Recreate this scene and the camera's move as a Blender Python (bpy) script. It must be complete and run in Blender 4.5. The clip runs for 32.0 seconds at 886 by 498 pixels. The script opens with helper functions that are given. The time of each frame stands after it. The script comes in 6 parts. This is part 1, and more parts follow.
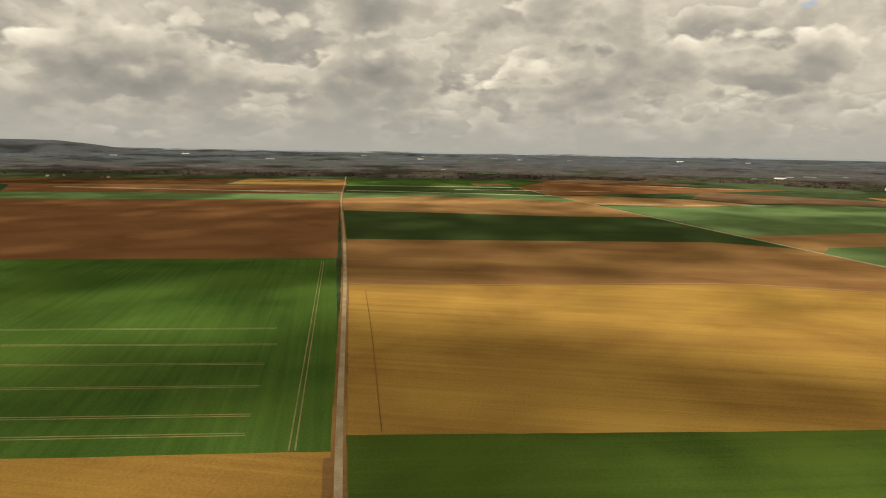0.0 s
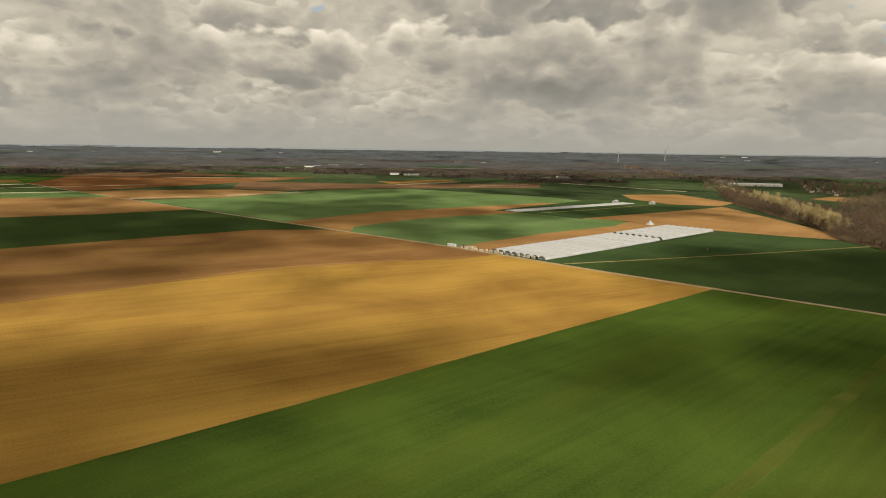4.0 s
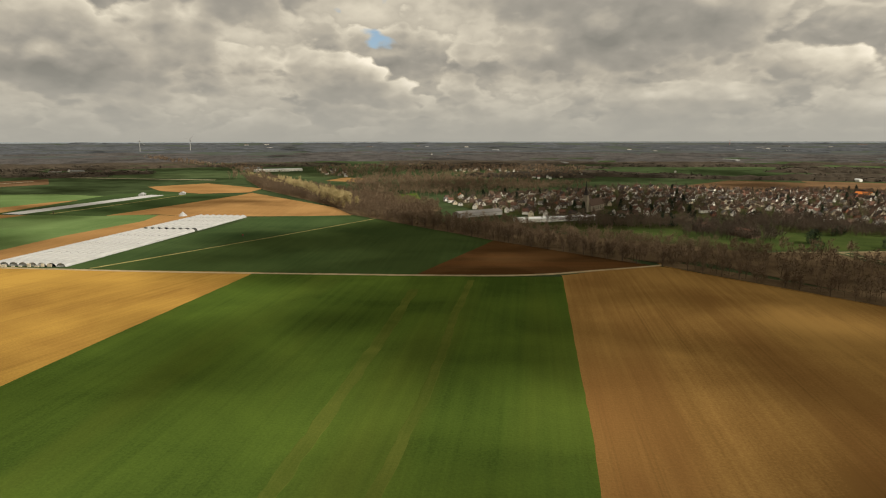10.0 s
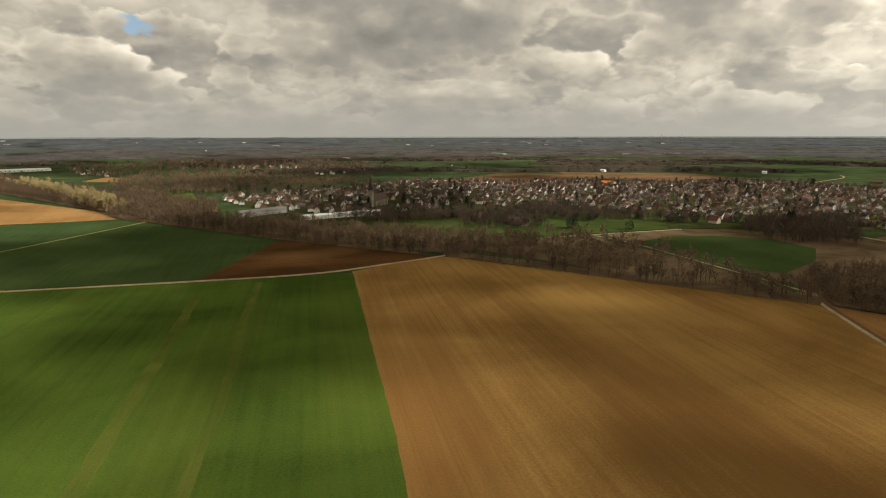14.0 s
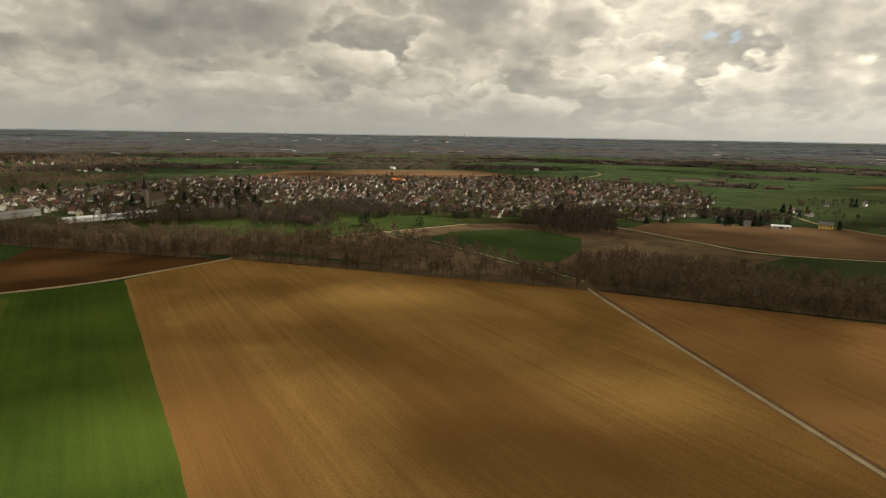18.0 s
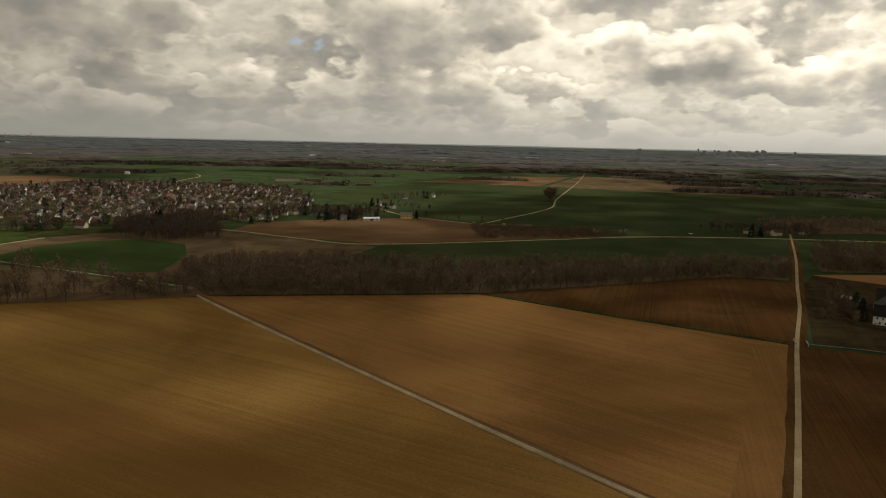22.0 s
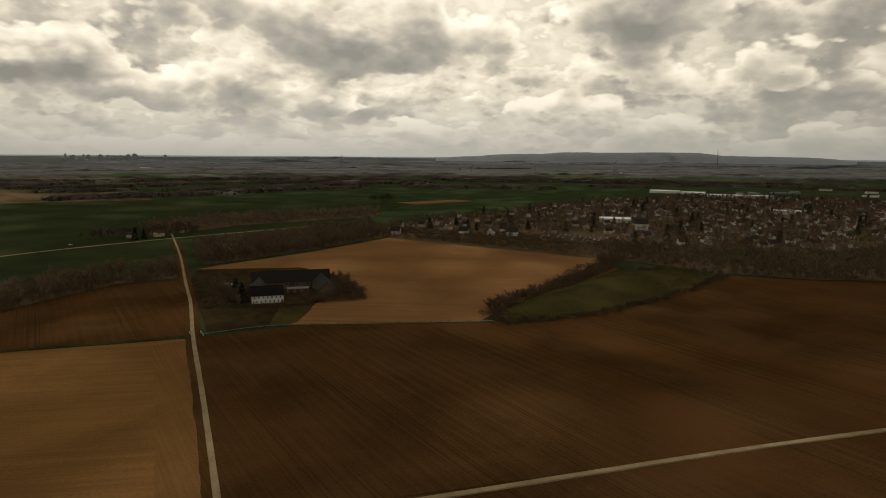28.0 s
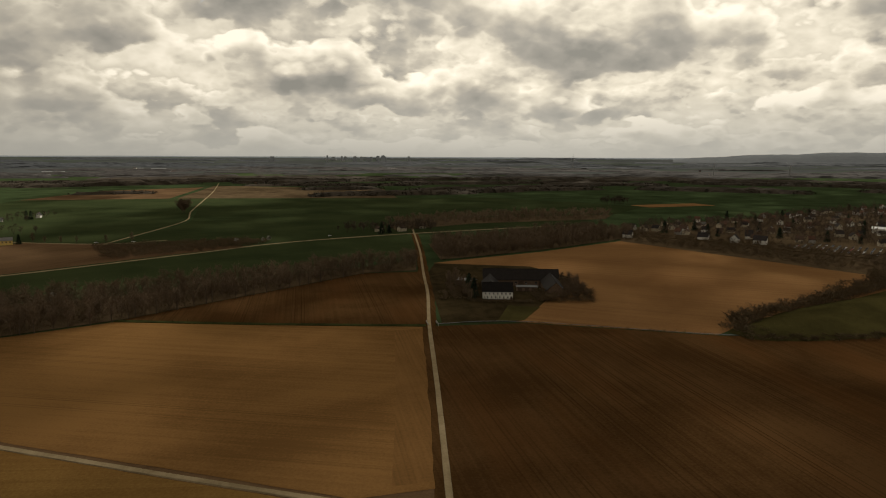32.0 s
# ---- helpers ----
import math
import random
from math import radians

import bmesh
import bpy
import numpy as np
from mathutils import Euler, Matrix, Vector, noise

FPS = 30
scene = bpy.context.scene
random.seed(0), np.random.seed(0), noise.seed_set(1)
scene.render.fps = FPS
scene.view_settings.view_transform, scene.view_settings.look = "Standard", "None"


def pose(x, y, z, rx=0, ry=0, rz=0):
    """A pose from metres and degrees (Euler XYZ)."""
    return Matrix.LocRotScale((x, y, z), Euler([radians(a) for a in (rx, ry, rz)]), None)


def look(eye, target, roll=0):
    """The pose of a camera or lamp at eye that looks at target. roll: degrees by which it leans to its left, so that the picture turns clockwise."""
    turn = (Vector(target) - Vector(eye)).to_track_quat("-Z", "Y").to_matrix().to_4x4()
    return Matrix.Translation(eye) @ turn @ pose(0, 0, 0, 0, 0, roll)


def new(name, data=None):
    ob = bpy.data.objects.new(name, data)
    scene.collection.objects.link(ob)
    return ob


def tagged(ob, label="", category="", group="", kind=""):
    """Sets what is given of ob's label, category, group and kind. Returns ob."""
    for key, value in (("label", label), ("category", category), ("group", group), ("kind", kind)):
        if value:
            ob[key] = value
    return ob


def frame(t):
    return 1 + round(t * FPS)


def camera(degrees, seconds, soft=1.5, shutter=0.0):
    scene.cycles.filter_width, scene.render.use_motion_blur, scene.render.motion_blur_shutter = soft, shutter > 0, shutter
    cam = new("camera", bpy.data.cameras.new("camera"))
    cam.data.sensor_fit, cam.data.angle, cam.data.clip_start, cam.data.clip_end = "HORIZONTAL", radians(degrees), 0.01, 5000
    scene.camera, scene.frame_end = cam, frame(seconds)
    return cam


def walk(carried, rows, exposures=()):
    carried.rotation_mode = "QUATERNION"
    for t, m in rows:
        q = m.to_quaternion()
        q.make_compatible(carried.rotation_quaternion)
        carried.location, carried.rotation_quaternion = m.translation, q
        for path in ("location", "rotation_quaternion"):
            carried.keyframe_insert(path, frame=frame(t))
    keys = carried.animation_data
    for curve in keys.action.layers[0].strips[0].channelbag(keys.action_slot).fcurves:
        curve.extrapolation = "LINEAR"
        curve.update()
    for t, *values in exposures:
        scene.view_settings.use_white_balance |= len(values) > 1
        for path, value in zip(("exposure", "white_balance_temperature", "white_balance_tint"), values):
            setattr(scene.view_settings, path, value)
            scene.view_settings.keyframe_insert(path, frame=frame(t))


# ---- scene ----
cam = camera(67.65, 32.0, 1.1)


def view(x, y, z, heading, down, lean):
    return pose(x, y, z, 90 - down, 0, -heading) @ pose(0, 0, 0, 0, 0, lean)


# seconds, place, heading clockwise from +y, tilt below level, lean
PATH = [
    (0.0, -6.6, 1.1, 98.1, 9.34, 8.41, 0.94),
    (0.5, -6.5, 1.2, 98.3, 17.13, 8.47, 0.87),
    (1.0, -6.5, 1.4, 98.5, 24.11, 8.59, 0.82),
    (1.5, -6.6, 1.3, 98.6, 29.72, 8.64, 0.71),
    (2.0, -6.7, 1.3, 98.7, 33.92, 8.58, 0.74),
    (2.5, -6.8, 1.2, 98.7, 36.86, 8.51, 0.74),
    (4.5, -6.0, 0.8, 98.7, 51.67, 8.66, 0.89),
    (5.0, -5.9, 0.8, 98.7, 55.91, 8.64, 0.91),
    (5.5, -5.8, 0.7, 98.8, 60.43, 8.76, 0.74),
    (6.0, -5.6, 0.6, 98.8, 64.61, 8.83, 0.78),
    (6.5, -5.4, 0.5, 98.8, 68.43, 8.89, 0.78),
    (7.0, -5.1, 0.4, 98.8, 71.86, 8.88, 0.64),
    (7.5, -4.8, 0.4, 98.9, 74.89, 8.89, 0.46),
    (8.0, -4.4, 0.4, 98.9, 77.43, 8.92, 0.29),
    (8.5, -3.9, 0.4, 98.9, 79.82, 8.98, 0.17),
    (9.0, -3.4, 0.6, 98.9, 82.07, 9.09, 0.09),
    (9.5, -3.0, 0.8, 99.0, 84.28, 9.23, 0.02),
    (10.0, -2.6, 1.2, 99.1, 86.51, 9.37, -0.06),
    (10.5, -2.2, 1.6, 99.2, 88.71, 9.52, -0.12),
    (11.0, -1.9, 1.9, 99.3, 90.88, 9.64, -0.22),
    (11.5, -1.7, 2.3, 99.4, 93.24, 9.69, -0.23),
    (12.0, -1.5, 2.5, 99.5, 95.66, 9.71, -0.34),
    (12.5, -1.3, 2.7, 99.6, 98.08, 9.73, -0.31),
    (13.0, -1.1, 2.8, 99.7, 100.49, 9.77, -0.23),
    (13.5, -0.9, 2.8, 99.7, 102.84, 9.77, -0.17),
    (14.0, -0.7, 2.8, 99.8, 105.09, 9.79, -0.09),
    (14.5, -0.4, 2.6, 99.9, 107.30, 9.80, 0.08),
    (16.5, 4.1, -0.1, 99.9, 115.56, 9.92, 0.54),
    (17.0, 4.3, -0.3, 100.0, 117.64, 9.95, 0.69),
    (17.5, 4.5, -0.4, 100.0, 120.08, 9.96, 0.82),
    (18.0, 4.6, -0.5, 100.0, 123.07, 9.90, 0.99),
    (18.5, 4.5, -0.5, 100.1, 126.61, 9.86, 1.16),
    (19.0, 4.4, -0.5, 100.1, 130.77, 9.77, 1.36),
    (19.5, 4.3, -0.4, 100.1, 135.12, 9.69, 1.47),
    (20.0, 4.1, -0.4, 100.1, 139.44, 9.59, 1.55),
    (20.5, 3.9, -0.4, 100.1, 143.76, 9.48, 1.62),
    (21.0, 3.8, -0.4, 100.0, 148.00, 9.41, 1.51),
    (21.5, 3.7, -0.5, 100.1, 152.22, 9.29, 1.41),
    (22.0, 3.5, -0.6, 100.1, 156.49, 9.16, 1.35),
    (22.5, 3.2, -0.7, 100.1, 160.67, 9.06, 1.15),
    (23.0, 2.9, -0.8, 100.0, 164.83, 8.97, 1.03),
    (23.5, 2.8, -0.9, 100.0, 169.02, 8.86, 0.92),
    (24.0, 2.7, -1.1, 100.0, 173.22, 8.73, 0.86),
    (24.5, 2.6, -1.2, 100.0, 177.40, 8.61, 0.74),
    (25.0, 2.5, -1.3, 100.0, 181.56, 8.51, 0.74),
    (25.5, 2.5, -1.4, 100.0, 185.80, 8.42, 0.86),
    (27.5, 2.3, -2.6, 100.0, 202.58, 8.06, 0.74),
    (28.0, 2.5, -2.6, 100.0, 206.73, 8.05, 0.39),
    (28.5, 2.9, -2.5, 99.8, 210.87, 8.11, 0.02),
    (29.0, 3.3, -2.5, 99.7, 215.10, 8.21, 0.25),
    (29.5, 3.8, -2.4, 99.7, 216.99, 8.21, 0.72),
    (30.0, 4.2, -2.5, 99.7, 213.36, 8.12, 0.37),
    (30.5, 4.6, -2.5, 99.6, 205.06, 7.99, 0.19),
    (31.0, 4.8, -2.5, 99.6, 196.97, 8.05, 0.66),
    (31.5, 5.0, -2.4, 99.5, 190.83, 8.07, 0.35),
    (32.0, 5.1, -2.4, 99.5, 187.08, 8.05, 0.26),
]
walk(cam, [(t, view(*v)) for t, *v in PATH], [(0, 0.18), (2, 0.05), (5, 0.05), (9, 0.08), (14, 0.12), (19, 0.03), (21, -0.2), (23, -0.58), (28, -0.6), (32, -0.6)])

# ---- world, sun, clouds' light ----
SUN_HEADING, SUN_HEIGHT = 208.0, 42.0
world = bpy.data.worlds.new("cloudy_sky")
scene.world = world
world.use_nodes = True


class Graph:
    """Short ways to wire a node tree."""

    def __init__(self, tree):
        self.tree = tree
        tree.nodes.clear()

    def add(self, kind, **sets):
        n = self.tree.nodes.new("ShaderNode" + kind)
        for k, v in sets.items():
            if k == "blend_type":
                n.blend_type = v
            elif k == "data_type":
                n.data_type = v
            elif k == "distance":
                n.distance = v
            elif k == "feature":
                n.feature = v
            elif k == "normalize":
                n.normalize = v
            elif k == "operation":
                n.operation = v
            elif k == "sky_type":
                n.sky_type = v
            elif k == "sun_disc":
                n.sun_disc = v
            elif k == "sun_elevation":
                n.sun_elevation = v
            elif k == "sun_rotation":
                n.sun_rotation = v
            elif k == "use_clamp":
                n.use_clamp = v
        return n

    def put(self, socket, value):
        if hasattr(value, "is_output") or hasattr(value, "links"):
            self.tree.links.new(value, socket)
        else:
            socket.default_value = value

    def math(self, op, a, b=0.0, c=0.0, clamp=False):
        n = self.add("Math", operation=op, use_clamp=clamp)
        for i, v in enumerate((a, b, c)):
            self.put(n.inputs[i], v)
        return n.outputs[0]

    def vmath(self, op, a, b=(0, 0, 0)):
        n = self.add("VectorMath", operation=op)
        self.put(n.inputs[0], a)
        self.put(n.inputs[1], b)
        return n.outputs["Value" if op == "DOT_PRODUCT" else "Vector"]

    def noise(self, vec, scale, detail=4.0, rough=0.55, dist=0.0):
        n = self.add("TexNoise")
        self.put(n.inputs["Vector"], vec)
        for k, v in (("Scale", scale), ("Detail", detail), ("Roughness", rough), ("Distortion", dist)):
            n.inputs[k].default_value = v
        return n.outputs["Fac"]

    def ramp(self, fac, *stops):
        n = self.add("ValToRGB")
        self.put(n.inputs[0], fac)
        e = n.color_ramp.elements
        while len(e) < len(stops):
            e.new(0.5)
        for el, (p, c) in zip(e, stops):
            el.position, el.color = p, (*(c if isinstance(c, tuple) else (c, c, c)), 1)
        return n.outputs[0]

    def mix(self, fac, a, b, how="MIX"):
        n = self.add("Mix", data_type="RGBA", blend_type=how)
        self.put(n.inputs[0], fac)
        for s, v in ((n.inputs[6], a), (n.inputs[7], b)):
            self.put(s, (*v, 1) if isinstance(v, tuple) and len(v) == 3 else v)
        return n.outputs[2]


# broad heavy and thin parts of the cover: heading, height, sharpness, weight
MASSES = [(5, 6.5, 260, 0.05), (24, 6, 260, 0.05), (39, 9, 300, -0.06), (55, 10, 220, 0.07), (43, 8, 500, -0.05), (75, 9, 260, 0.05), (96, 7, 300, -0.05), (104, 9.5, 140, 0.08), (137, 10, 260, -0.05), (149, 7, 500, 0.05), (178, 9.5, 400, 0.05), (166, 10.5, 260, -0.04), (213, 11, 260, -0.06), (223, 10.3, 500, 0.08)]


def sky():
    """Heaps of cumulus that shrink and flatten towards the horizon, brighter on the side of the veiled sun."""
    g = Graph(world.node_tree)
    way = g.add("TexCoord").outputs["Generated"]
    xyz = g.add("SeparateXYZ")
    g.put(xyz.inputs[0], way)
    up = g.math("MAXIMUM", xyz.outputs[2], 0.0)

    def facing(heading, height, sharp):
        a, h = radians(heading), radians(height)
        to = (math.sin(a) * math.cos(h), math.cos(a) * math.cos(h), math.sin(h))
        return g.math("POWER", g.math("MAXIMUM", g.vmath("DOT_PRODUCT", way, to), 0.0), sharp)

    glow = facing(SUN_HEADING - 12, SUN_HEIGHT - 18, 2.0)

    def spot(lift, stretch, shift, low=0.20):
        """Where the sight line meets a cloud deck: flatter and smaller towards the horizon."""
        h = g.math("POWER", g.math("ADD", g.math("ADD", up, low), lift), 0.9)
        flat = g.vmath("MULTIPLY", g.vmath("MULTIPLY", way, vec3(g, g.math("DIVIDE", stretch, h))), (1, 1, 0))
        return g.vmath("ADD", flat, shift)

    def billow(at, size):
        """Round-headed bumps: rounded cells, bent by a finer noise."""
        bend = g.add("TexNoise")
        g.put(bend.inputs["Vector"], at)
        bend.inputs["Scale"].default_value, bend.inputs["Detail"].default_value = size * 1.5, 2.5
        k = 0.42 / size
        off = g.vmath("MULTIPLY", g.vmath("SUBTRACT", bend.outputs["Color"], (0.5, 0.5, 0.5)), (k, k, k))
        cell = g.add("TexVoronoi", feature="SMOOTH_F1", normalize=True)
        g.put(cell.inputs["Vector"], g.vmath("ADD", at, off))
        for name, v in (("Scale", size), ("Detail", 1.6), ("Roughness", 0.5), ("Lacunarity", 2.4), ("Smoothness", 0.35)):
            cell.inputs[name].default_value = v
        return g.math("SUBTRACT", 1.0, g.math("MULTIPLY", cell.outputs["Distance"], 1.9))

    lean = None
    for heading, height, sharp, much in MASSES:
        one = g.math("MULTIPLY", facing(heading, height, sharp), much)
        lean = one if lean is None else g.math("ADD", lean, one)

    def deck(lift, size, stretch, shift):
        at = spot(lift, stretch, shift)
        broad = g.noise(at, size, 2.5, 0.45)
        near = spot(lift, stretch, shift, 0.42)
        fine = g.noise(near, size * 13.0, 4.0, 0.55)
        d = g.math("ADD", g.math("MULTIPLY", broad, 0.66), g.math("MULTIPLY", billow(near, size * 5.0), 0.25))
        return g.math("ADD", g.math("ADD", d, g.math("MULTIPLY", fine, 0.09)), lean)

    def layer(size, stretch, shift, cut, rise):
        """A deck's cover and its light: dark flat undersides, thin bright rims, heads lit from above."""
        here, above = deck(0.0, size, stretch, shift), deck(rise, size, stretch, shift)
        cover = g.ramp(here, (cut - 0.018, 0.0), (cut + 0.022, 1.0))
        body = g.ramp(here, (cut - 0.01, 0.74), (cut + 0.035, 0.50), (cut + 0.13, 0.18))
        head = g.math("MULTIPLY", g.math("SUBTRACT", here, above), 2.6)
        return here, cover, g.math("ADD", body, head)

    thin, near, lit_near = layer(1.55, 1.0, (4.3, 7.1, 0.6), 0.475, 0.024)
    haze, far, lit_far = layer(2.4, 1.0, (9.1, 2.4, 3.3), 0.45, 0.016)
    strong = g.math("ADD", 0.70, g.math("MULTIPLY", glow, 0.44))
    flat = g.math("ADD", 0.54, g.math("MULTIPLY", g.math("SUBTRACT", 0.45, haze), 1.2))
    back = g.math("ADD", flat, g.math("MULTIPLY", g.math("SUBTRACT", lit_far, flat), g.math("MULTIPLY", far, 0.7)))
    lit = g.math("ADD", back, g.math("MULTIPLY", g.math("SUBTRACT", lit_near, back), near))
    lit = g.math("ADD", 0.5, g.math("MULTIPLY", g.math("SUBTRACT", lit, 0.5), strong))
    lit = g.math("ADD", lit, g.math("MULTIPLY", glow, 0.10))
    clouds = g.ramp(lit, (0.12, (0.262, 0.248, 0.212)), (0.36, (0.375, 0.345, 0.290)), (0.52, (0.52, 0.468, 0.375)), (0.68, (0.76, 0.685, 0.54)), (0.86, (1.05, 0.95, 0.77)))
    air = g.add("TexSky", sky_type="NISHITA", sun_disc=False, sun_elevation=radians(SUN_HEIGHT), sun_rotation=radians(SUN_HEADING))
    blue = g.mix(1.0, air.outputs[0], (0.11, 0.11, 0.11), "MULTIPLY")
    for heading, height, sharp, much in ((147, 10.0, 400, 0.13), (154.5, 12.0, 400, 0.13), (93.5, 6.2, 2500, 0.14)):
        thin = g.math("SUBTRACT", thin, g.math("MULTIPLY", facing(heading, height, sharp), much))
    gap = g.math("MULTIPLY", g.ramp(thin, (0.285, 1.0), (0.325, 0.0)), g.ramp(up, (0.08, 0.0), (0.12, 1.0)))
    both = g.mix(gap, clouds, blue)
    bright = g.math("ADD", g.math("MULTIPLY", glow, 0.92), 0.90)
    both = g.vmath("MULTIPLY", both, vec3(g, bright))
    band = g.ramp(up, (0.0, 0.97), (0.022, 0.80), (0.095, 0.0))
    veil = g.vmath("MULTIPLY", (0.42, 0.40, 0.345), vec3(g, bright))
    both = g.mix(band, both, veil)
    out = g.add("OutputWorld")
    bg = g.add("Background")
    g.put(bg.inputs[0], both)
    bg.inputs[1].default_value = 1.0
    g.put(out.inputs[0], bg.outputs[0])


def vec3(g, v):
    n = g.add("CombineXYZ")
    for i in range(3):
        g.put(n.inputs[i], v)
    return n.outputs[0]


sky()
sun = new("sun", bpy.data.lights.new("sun", "SUN"))
sun.data.energy, sun.data.angle, sun.data.color = 4.3, radians(1.0), (1.0, 0.93, 0.80)
sun.matrix_world = look((0, 0, 0), (-math.sin(radians(SUN_HEADING)) * math.cos(radians(SUN_HEIGHT)), -math.cos(radians(SUN_HEADING)) * math.cos(radians(SUN_HEIGHT)), -math.sin(radians(SUN_HEIGHT))))


# ---- materials ----
def surface(name):
    m = bpy.data.materials.new(name)
    m.use_nodes = True
    g = Graph(m.node_tree)
    p = g.add("BsdfPrincipled")
    o = g.add("OutputMaterial")
    g.put(o.inputs[0], p.outputs[0])
    return m, g, p


def soil(name, dark, light, turn=0.0, rows=0.35, patch=0.012, third=None, amount=0.5, relief=0.4, drawn=1.0, lanes=0.0, depth=0.35, tight=0.10):
    """Open ground or crop: broad blotches, streaks along the drill rows, fine grain."""
    m, g, p = surface(name)
    co = g.add("TexCoord").outputs["Object"]
    mp = g.add("Mapping")
    g.put(mp.inputs[0], co)
    mp.inputs["Rotation"].default_value = (0, 0, radians(turn))
    mp2 = g.add("Mapping")
    g.put(mp2.inputs[0], mp.outputs[0])
    mp2.inputs["Scale"].default_value = (rows, rows * 0.02, 1)
    broad = g.noise(mp.outputs[0], patch, 4.0, 0.55, 0.4)
    streak = g.noise(mp2.outputs[0], 1.0, 4.0, 0.6)
    fine = g.noise(mp.outputs[0], 0.9, 3.0, 0.65)
    f = g.math("ADD", g.math("MULTIPLY", broad, 0.55), g.math("MULTIPLY", streak, 0.21))
    f = g.math("ADD", f, g.math("MULTIPLY", fine, 0.24))
    c = g.ramp(f, (0.5 - tight, dark), (0.5 + tight, light))
    if third:
        t = g.noise(g.vmath("MULTIPLY", g.vmath("ADD", mp.outputs[0], (311.0, 77.0, 5.0)), (1.0, 1.0 / drawn, 1.0)), patch * 1.7, 3.0, 0.5)
        c = g.mix(g.math("MULTIPLY", g.ramp(t, (0.5, 0.0), (0.64, 1.0)), amount), c, third)
    if lanes:
        sep = g.add("SeparateXYZ")
        g.put(sep.inputs[0], mp.outputs[0])
        sway = g.math("MULTIPLY", g.noise(mp.outputs[0], 0.004, 1.0), 6.0)
        saw = g.math("FRACT", g.math("DIVIDE", g.math("ADD", sep.outputs[0], sway), lanes))
        line = None
        for at in (0.5 - 0.9 / lanes, 0.5 + 0.9 / lanes):
            one = g.math("LESS_THAN", g.math("ABSOLUTE", g.math("SUBTRACT", saw, at)), 0.32 / lanes)
            line = one if line is None else g.math("MAXIMUM", line, one)
        worn = g.ramp(g.noise(g.vmath("MULTIPLY", mp.outputs[0], (1, 0.15, 1)), 0.03, 3.0), (0.42, 0.0), (0.62, 1.0))
        c = g.mix(g.math("MULTIPLY", g.math("MULTIPLY", line, worn), depth), c, tuple(0.45 * v for v in dark))
    g.put(p.inputs["Base Color"], c)
    p.inputs["Roughness"].default_value = 0.95
    p.inputs["Specular IOR Level"].default_value = 0.0
    b = g.add("Bump")
    b.inputs["Strength"].default_value, b.inputs["Distance"].default_value = relief, 0.5
    g.put(b.inputs["Height"], g.math("ADD", fine, streak))
    g.put(p.inputs["Normal"], b.outputs[0])
    return m


def plain(name, dark, light, scale=0.6, rough=0.8, metal=0.0, spread=True):
    """Walls, roofs, bark and the like: two scales of stains, and a little difference from one to the next."""
    m, g, p = surface(name)
    co = g.add("TexCoord").outputs["Object"]
    n = g.math("ADD", g.math("MULTIPLY", g.noise(co, scale, 4.0), 0.6), g.math("MULTIPLY", g.noise(co, scale * 9, 3.0), 0.4))
    if spread:
        n = g.math("ADD", n, g.math("MULTIPLY", g.math("SUBTRACT", g.add("ObjectInfo").outputs["Random"], 0.5), 0.3))
    g.put(p.inputs["Base Color"], g.ramp(n, (0.3, dark), (0.7, light)))
    p.inputs["Roughness"].default_value, p.inputs["Metallic"].default_value = rough, metal
    p.inputs["Specular IOR Level"].default_value = 0.12 if rough > 0.75 else 0.4
    return m


